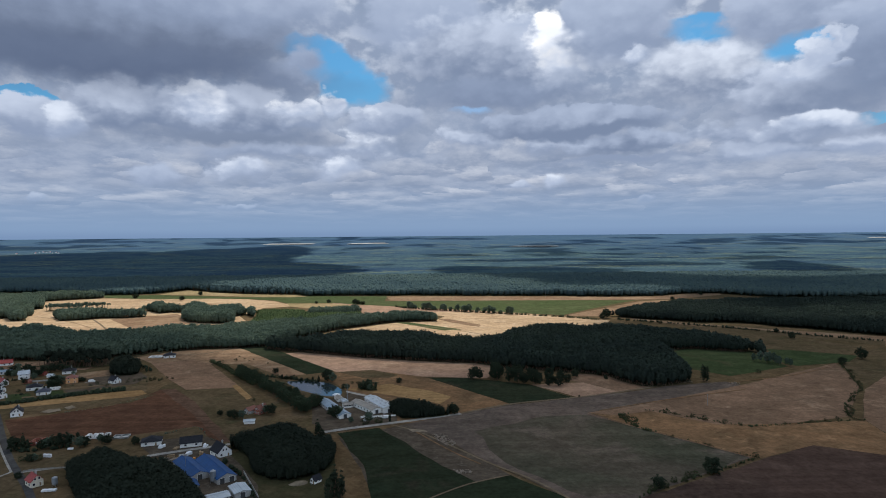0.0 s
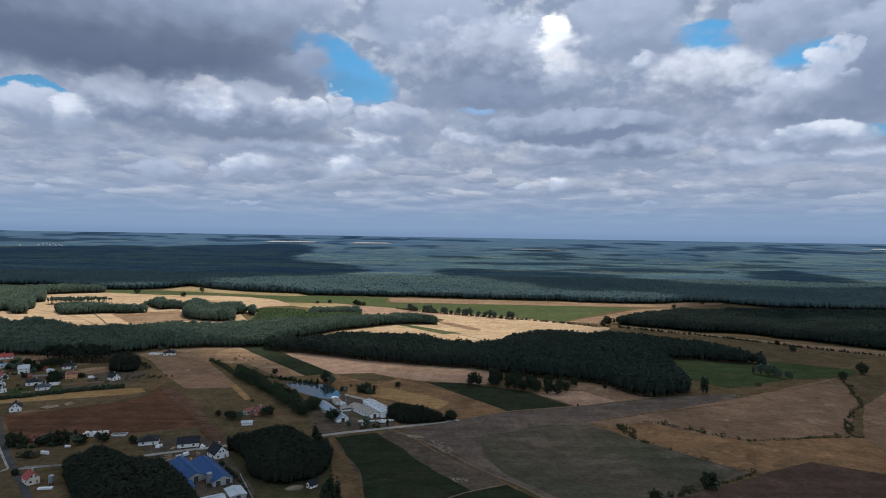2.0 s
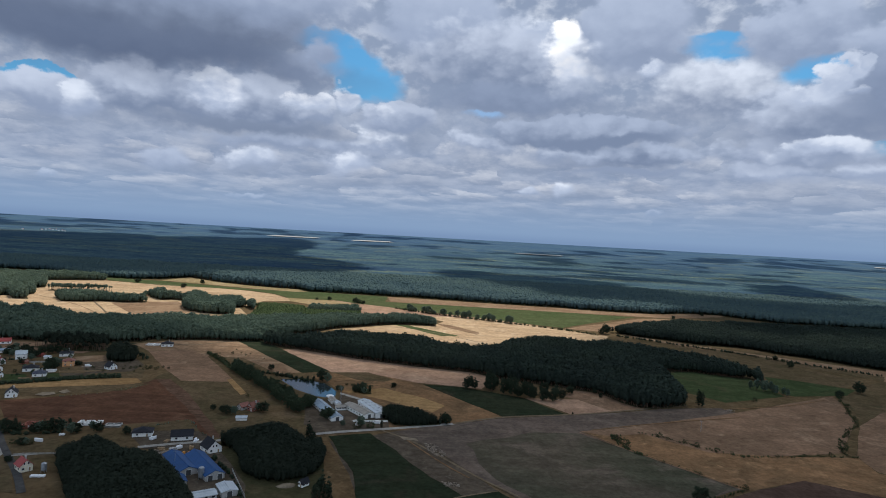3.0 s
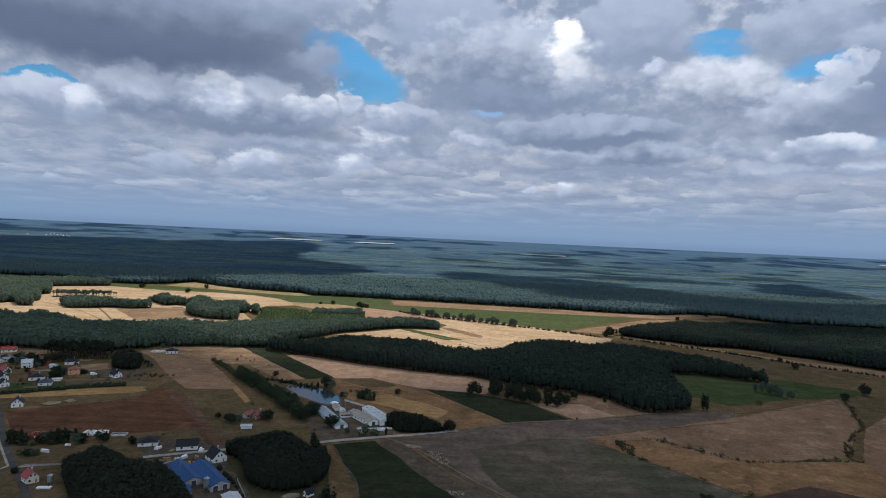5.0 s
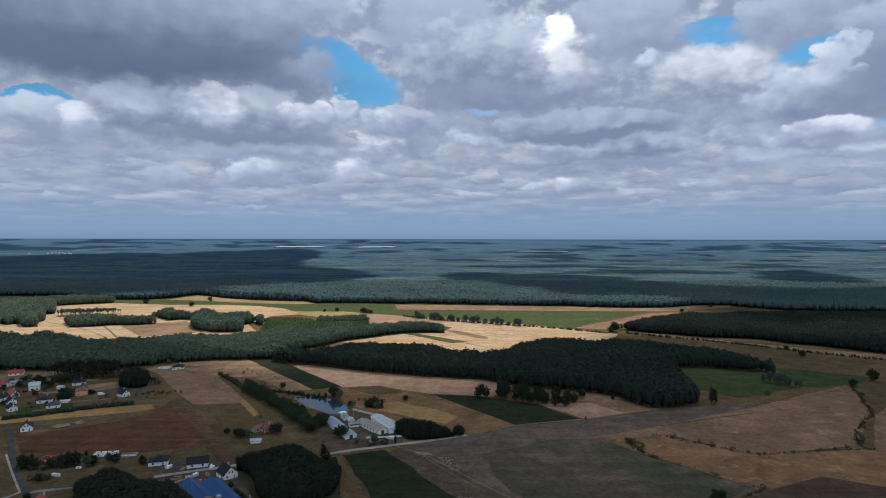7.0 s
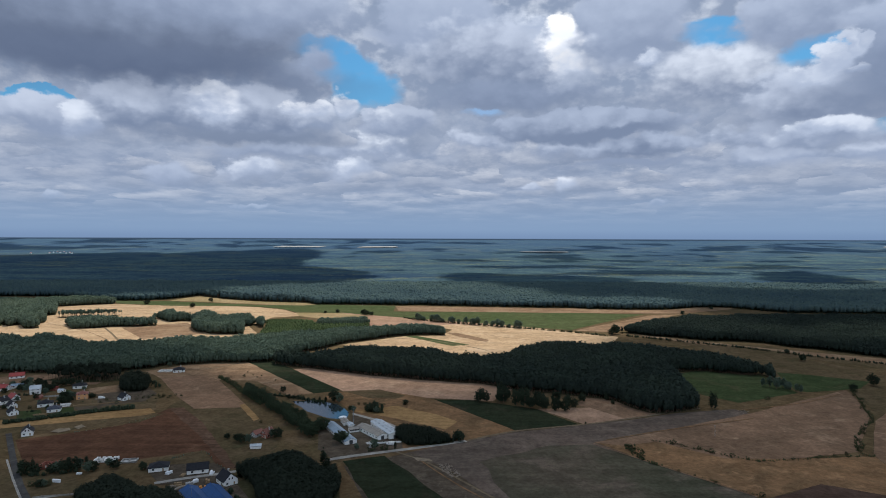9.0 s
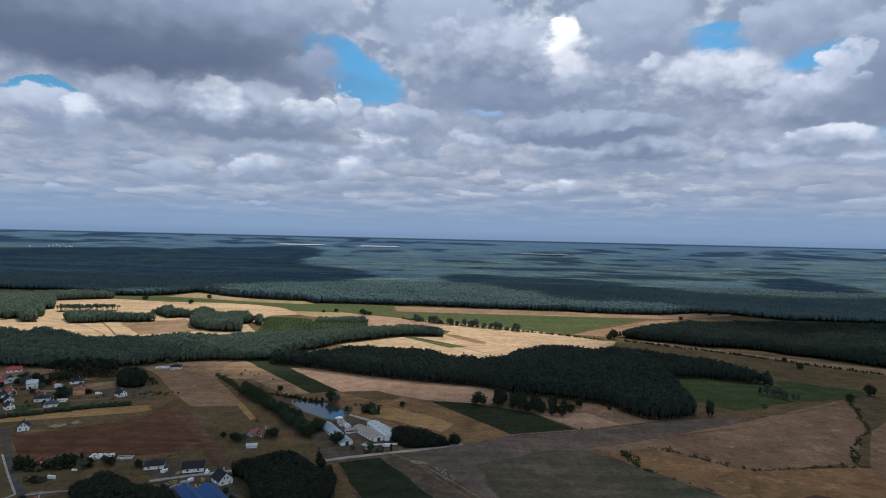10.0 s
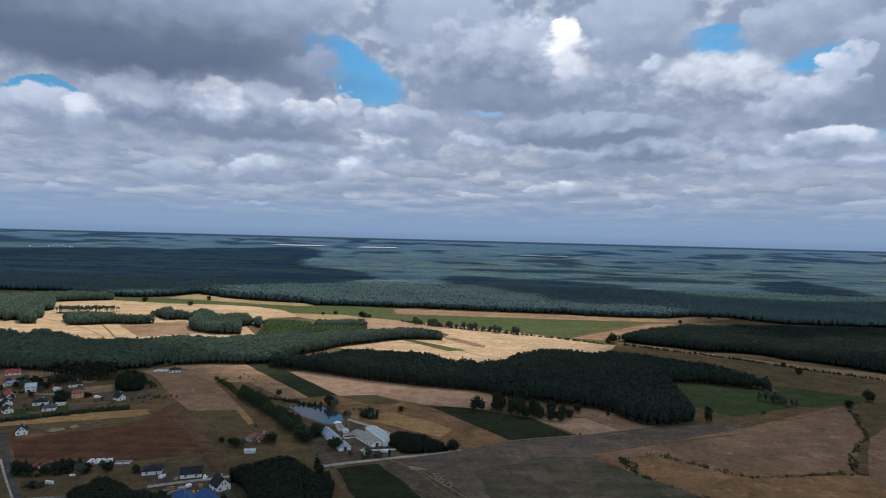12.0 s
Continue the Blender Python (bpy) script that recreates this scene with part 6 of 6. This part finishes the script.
def silo(x, y, r, h, label):
    root = tagged(new("silo"), label, "silo")
    root.matrix_basis = pose(x, y, 0)
    bm = bmesh.new()
    for z0, z1, ra, rb in ((1.4, h, r, r), (h, h + r * 0.5, r, 0.25)):
        bmesh.ops.create_cone(bm, cap_ends=True, segments=20, radius1=ra, radius2=rb, depth=z1 - z0, matrix=Matrix.Translation((0, 0, (z0 + z1) / 2)))
    bmesh.ops.create_cone(bm, cap_ends=True, segments=20, radius1=0.4, radius2=r, depth=1.0, matrix=Matrix.Translation((0, 0, 0.95)))
    part("tank", bm, "steel", root)
    for k in range(4):
        a = k * math.pi / 2 + 0.78
        bm = bmesh.new()
        px, py = math.cos(a) * r * 0.9, math.sin(a) * r * 0.9
        box(bm, px - 0.08, py - 0.08, -0.2, px + 0.08, py + 0.08, 1.6)
        part("leg", bm, "steel", root)
    for k in range(3):
        bm = bmesh.new()
        z = 1.4 + (h - 1.4) * (k + 1) / 4
        bmesh.ops.create_cone(bm, segments=20, radius1=r + 0.04, radius2=r + 0.04, depth=0.12, matrix=Matrix.Translation((0, 0, z)))
        part("band", bm, "steel", root)
    return root


silo(-190.6, 300.3, 1.3, 4.4, "grey steel silo beside the red-roofed house")
silo(-113.5, 302, 1.4, 6.0, "tall grey steel silo between the blue halls")


def crate_stack(x, y, turn, nx, ny, nz, size, mat, label, category="crates", name="crate_stack"):
    root = tagged(new(name), label, category)
    root.matrix_basis = pose(x, y, 0, 0, 0, turn)
    r = random.Random(int(x * 7 + y))
    for i in range(nx):
        for j in range(ny):
            for k in range(nz if r.random() > 0.25 else max(1, nz - 1)):
                bm = bmesh.new()
                a, b, c = size
                px, py, pz = i * a * 1.12 + r.uniform(-0.06, 0.06), j * b * 1.12 + r.uniform(-0.06, 0.06), 0.1 + k * c
                box(bm, px, py, pz, px + a, py + b, pz + c * 0.96)
                bmesh.ops.bevel(bm, geom=bm.edges[:], offset=0.06, segments=1, affect="EDGES")
                part("crate", bm, mat, root)
    return root


crate_stack(-135.1, 330.8, 10, 5, 1, 2, (1.2, 1.6, 1.1), "orange_paint", "stack of orange crates behind the blue halls")
crate_stack(-222.3, 340.5, -8, 4, 1, 2, (1.1, 1.1, 0.9), "foil", "white wrapped bales in a yard", "bales", "bale_stack")
crate_stack(-215.7, 352, 5, 2, 1, 1, (1.4, 1.2, 1.0), "foil", "white wrapped pallets by the grove", "pallets", "pallet_stack")
for k, (x, y, mat) in enumerate(((-153.7, 334, "stone"), (-151, 335.6, "timber"), (-147, 332.9, "stone"), (-144.4, 336.2, "grey_wall"), (-144, 329.5, "timber"), (-142.1, 339.6, "foil"), (-147.7, 329.6, "stone"), (-161.8, 352, "foil"), (-152.1, 349.8, "timber"), (-136.1, 353, "foil"), (-128.4, 343.5, "stone"), (-133.2, 341, "timber"))):
    crate_stack(x, y, 12 + 9 * k, 3, 2, 1 + k % 2, (1.2, 1.0, 0.8), mat, "pallets of building material in the works yard", "pallets", "pallet_stack")
crate_stack(-192.9, 293.1, 8, 4, 1, 1, (1.5, 2.0, 0.9), "foil", "low white load on the ground beside the silo", "pallets", "pallet_stack")
crate_stack(-299.5, 515.3, 10, 4, 1, 1, (1.4, 1.2, 0.8), "stone", "pallets of stone on a building plot", "pallets", "pallet_stack")


def bare_walls(x, y, turn, w, l, h, mat, label):
    """A house under construction: walls without a roof, with openings left between the piers."""
    root = tagged(new("unfinished_house"), label, "unfinished house")
    root.matrix_basis = pose(x, y, 0, 0, 0, turn)
    for x0, y0, x1, y1 in ((0, 0, w, 0.4), (0, l - 0.4, w, l), (0, 0.4, 0.4, l - 0.4), (w - 0.4, 0.4, w, l - 0.4), (w * 0.45, 0.4, w * 0.45 + 0.3, l - 0.4)):
        bm = bmesh.new()
        long_x = (x1 - x0) > (y1 - y0)
        span = (x1 - x0) if long_x else (y1 - y0)
        k = max(1, int(span / 3.2))
        for i in range(k):
            a, b = span * i / k, span * (i + 1) / k - (1.2 if i < k - 1 else 0)
            if long_x:
                box(bm, x0 + a, y0, -0.2, x0 + b, y1, h)
            else:
                box(bm, x0, y0 + a, -0.2, x1, y0 + b, h)
        if long_x:
            box(bm, x0, y0, -0.2, x1, y1, 0.9)
        else:
            box(bm, x0, y0, -0.2, x1, y1, 0.9)
        bmesh.ops.remove_doubles(bm, verts=bm.verts[:], dist=0.0001)
        part("wall", bm, mat, root)
    bm = bmesh.new()
    box(bm, 0.4, 0.4, -0.2, w - 0.4, l - 0.4, 0.15)
    part("floor_slab", bm, "grey_wall", root)
    return root


bare_walls(-216.4, 370.6, 8, 13, 6, 1.7, "white_wall", "unfinished white block walls without a roof")
bare_walls(-242.5, 359.6, 6, 9, 7, 2.6, "brick_wall", "unfinished red block walls")
bare_walls(-199.6, 370, 10, 9, 6, 1.0, "grey_wall", "low foundation walls of a new house")
bare_walls(-296.9, 622.6, 2, 13, 8, 1.0, "white_wall", "pale foundation walls beside the lone house")


def fence(points, h, mat, label, gap=3.0):
    root = tagged(new("fence"), label, "fence")
    for a, b in zip(points, points[1:]):
        a, b = Vector(a), Vector(b)
        n = max(1, int((b - a).length / gap))
        ang = math.degrees(math.atan2((b - a).y, (b - a).x))
        for i in range(n):
            p, q = a.lerp(b, i / n), a.lerp(b, (i + 1) / n)
            bm = bmesh.new()
            box(bm, -0.12, -0.12, -0.3, 0.12, 0.12, h + 0.15)
            part("post", bm, mat, root).matrix_basis = pose(p.x, p.y, 0, 0, 0, ang)
            bm = bmesh.new()
            box(bm, 0.12, -0.05, 0.1, (q - p).length - 0.12, 0.05, h)
            part("panel", bm, mat, root).matrix_basis = pose(p.x, p.y, 0, 0, 0, ang)
    return root


fence([(-317, 497), (-310, 500)], 1.6, "white_wall", "white garden wall between hamlet plots")
fence([(-320, 468), (-312, 471), (-316, 478)], 1.3, "timber", "weathered wooden garden fence in grass")
fence([(-305, 495), (-287, 501), (-272, 508)], 1.2, "timber", "wooden fence along the building plots")
fence([(-316, 491), (-308, 495)], 1.2, "white_wall", "pale garden fence beside the blue-grey roof", 2.5)
fence([(-348, 522), (-331, 528)], 1.3, "grey_wall", "grey fence along the village lane", 4.0)
fence([(-102, 314), (-94, 299), (-85, 282)], 1.4, "grey_wall", "grey panel fence of the works yard")
fence([(-53, 407), (-30, 411)], 1.3, "white_wall", "white yard wall in front of the farm halls")
fence([(-199, 324), (-215, 321), (-219, 319)], 1.0, "concrete", "low concrete wall along the side road")


def mast(x, y, h, label, arm=0.0):
    root = tagged(new("mast"), label, "mast")
    root.matrix_basis = pose(x, y, 0)
    v, f = stem(h, 0.16, 0.09, 8)
    p = raw("pole", v, f, "steel")
    p.parent = root
    bm = bmesh.new()
    box(bm, -0.9 - arm, -0.06, h - 0.5, 0.9 + arm, 0.06, h - 0.36)
    part("crossarm", bm, "steel", root)
    return root


mast(-68.2, 447.8, 13, "thin steel mast between the farm halls")
mast(-132.3, 314.9, 9, "thin pole beside the blue halls")
mast(189.5, 428.3, 8, "wooden pole in the dry meadow")
for x, y in ((-172.7, 1246.7), (209.1, 1186.9)):
    mast(x, y, 20, "tall thin pylon at the forest edge")


def heap(x, y, rx, ry, h, mat, label, name="sand_heap"):
    v, f = ICO2
    r = np.random.default_rng(int(abs(x) + y))
    v = v * (1 + 0.25 * (r.random((len(v), 1)) - 0.5)) * np.array((rx, ry, h))
    v[:, 2] = np.maximum(v[:, 2], -0.3)
    ob = raw(name, v, f, mat, smooth=True)
    ob.matrix_basis = pose(x, y, 0, 0, 0, 20)
    return tagged(ob, label, "heap")


heap(-70.6, 299.3, 5.0, 3.0, 1.1, "sand", "heap of pale sand beside the hut")
heap(-179.1, 364.2, 3.0, 2.0, 1.0, "sand", "heap of building sand")
heap(-124.9, 335.6, 3.0, 2.4, 1.2, "sand", "heap of sand in the works yard")
heap(-79.7, 467.5, 3.4, 2.0, 1.6, "foil", "white covered heap at the pond", "covered_heap")
field([(-281, 429), (-280, 436), (-273, 438), (-269, 433), (-274, 427)], "sand", "pale sandy patch in the field", ragged=2)
field([(-271, 440), (-269, 446), (-263, 441), (-265, 435)], "sand", "pale sandy patch at the field edge", ragged=2)
field([(-21, 383), (-10, 380), (-8, 376), (-17, 376)], "sand", "pale bare patch beside the track", ragged=2)


def stones(poly, count, label):
    """A strewn heap of field stones."""
    r = np.random.default_rng(5)
    xs, ys = [p[0] for p in poly], [p[1] for p in poly]
    bits = []
    while len(bits) < count:
        x, y = r.uniform(min(xs), max(xs)), r.uniform(min(ys), max(ys))
        if not inside(np.array([x]), np.array([y]), poly)[0]:
            continue
        s = 0.6 * r.uniform(0.3, 0.95) ** 1.6
        v, f = lump((0, 0, 0), (s * 1.3, s, s * 0.7), len(bits), ICO1, 0.35)
        bits.append((v + np.array((x, y, s * 0.35 + 0.3)), f))
    v, f = merge(bits)
    return tagged(raw("stone_heap", v, f, "stone"), label, "stones", kind="stuff")


stones([(-5, 371), (2, 373), (9, 355), (6, 348), (-2, 360)], 170, "strewn heap of pale field stones")
stones([(6, 315), (14, 315), (16, 309), (9, 309)], 80, "strewn heap of pale field stones at the track")
stones([(233, 491), (242, 496), (244, 489), (236, 483)], 40, "heap of pale stones in the meadow")


def van(x, y, turn, label, mat="white_paint"):
    root = tagged(new("van"), label, "van")
    root.matrix_basis = pose(x, y, 0, 0, 0, turn)
    bm = bmesh.new()
    prism(bm, [(-2.6, 0.4), (2.4, 0.4), (2.5, 1.2), (1.7, 1.4), (1.1, 2.2), (-2.6, 2.3)], -0.95, 0.95)
    bmesh.ops.bevel(bm, geom=bm.edges[:], offset=0.08, segments=2, affect="EDGES")
    part("body", bm, mat, root)
    bm = bmesh.new()
    prism(bm, [(1.15, 2.1), (1.68, 1.45), (1.74, 1.47), (1.2, 2.14)], -0.8, 0.8)
    part("windscreen", bm, "glass", root)
    for wx, wy in ((-1.6, -0.9), (-1.6, 0.9), (1.6, -0.9), (1.6, 0.9)):
        bm = bmesh.new()
        bmesh.ops.create_cone(bm, cap_ends=True, segments=14, radius1=0.36, radius2=0.36, depth=0.24, matrix=Matrix.Translation((wx, wy, 0.36)) @ Matrix.Rotation(math.pi / 2, 4, "X"))
        part("wheel", bm, "dark_frame", root)
    return root


van(-295.5, 519.1, 20, "white van parked on a building plot")
van(-49.1, 401.7, 75, "pale van parked in the farm yard")
van(-37.5, 406.3, 170, "white van parked before the halls")


# ---- far land ----
def far_plot(poly, label):
    """Pale plot in the far upland."""
    data = [(x, y, float(rise(y)) + 15.0) for x, y in poly]
    ob = raw("field", data, [list(range(len(data)))], "pale_plot")
    return tagged(ob, label, "field", kind="structure")


far_plot([(-1195, 4144), (-868, 4156), (-836, 4226), (-1151, 4238)], "pale stubble far off in the forest")
far_plot([(-619, 4128), (-324, 4168), (-368, 4234), (-581, 4218)], "pale stubble far off in the forest")
far_plot([(3053, 4300), (3293, 4270), (3350, 4344), (3118, 4362)], "pale stubble far off near the skyline")
far_plot([(446, 3814), (762, 3800), (756, 3858), (488, 3870)], "pale clearing far off in the forest")
for x, y, k in ((-2385, 3636, 0), (-2384, 3676, 1), (-2391, 3718, 0), (-2337, 3670, 2), (-2346, 3712, 0), (-2274, 3624, 1), (-2279, 3664, 0), (-2235, 3620, 2), (-2477, 3606, 0)):
    ob = house(x, y, 20 + 15 * k, 9, 12, 4 + k, 8 + k, "white_wall", ("red_roof", "pale_roof", "dark_roof")[k], "pale house of a distant village in the forest", chimney=False, windows=False)
    ob.location.z = float(rise(y)) + 10.0
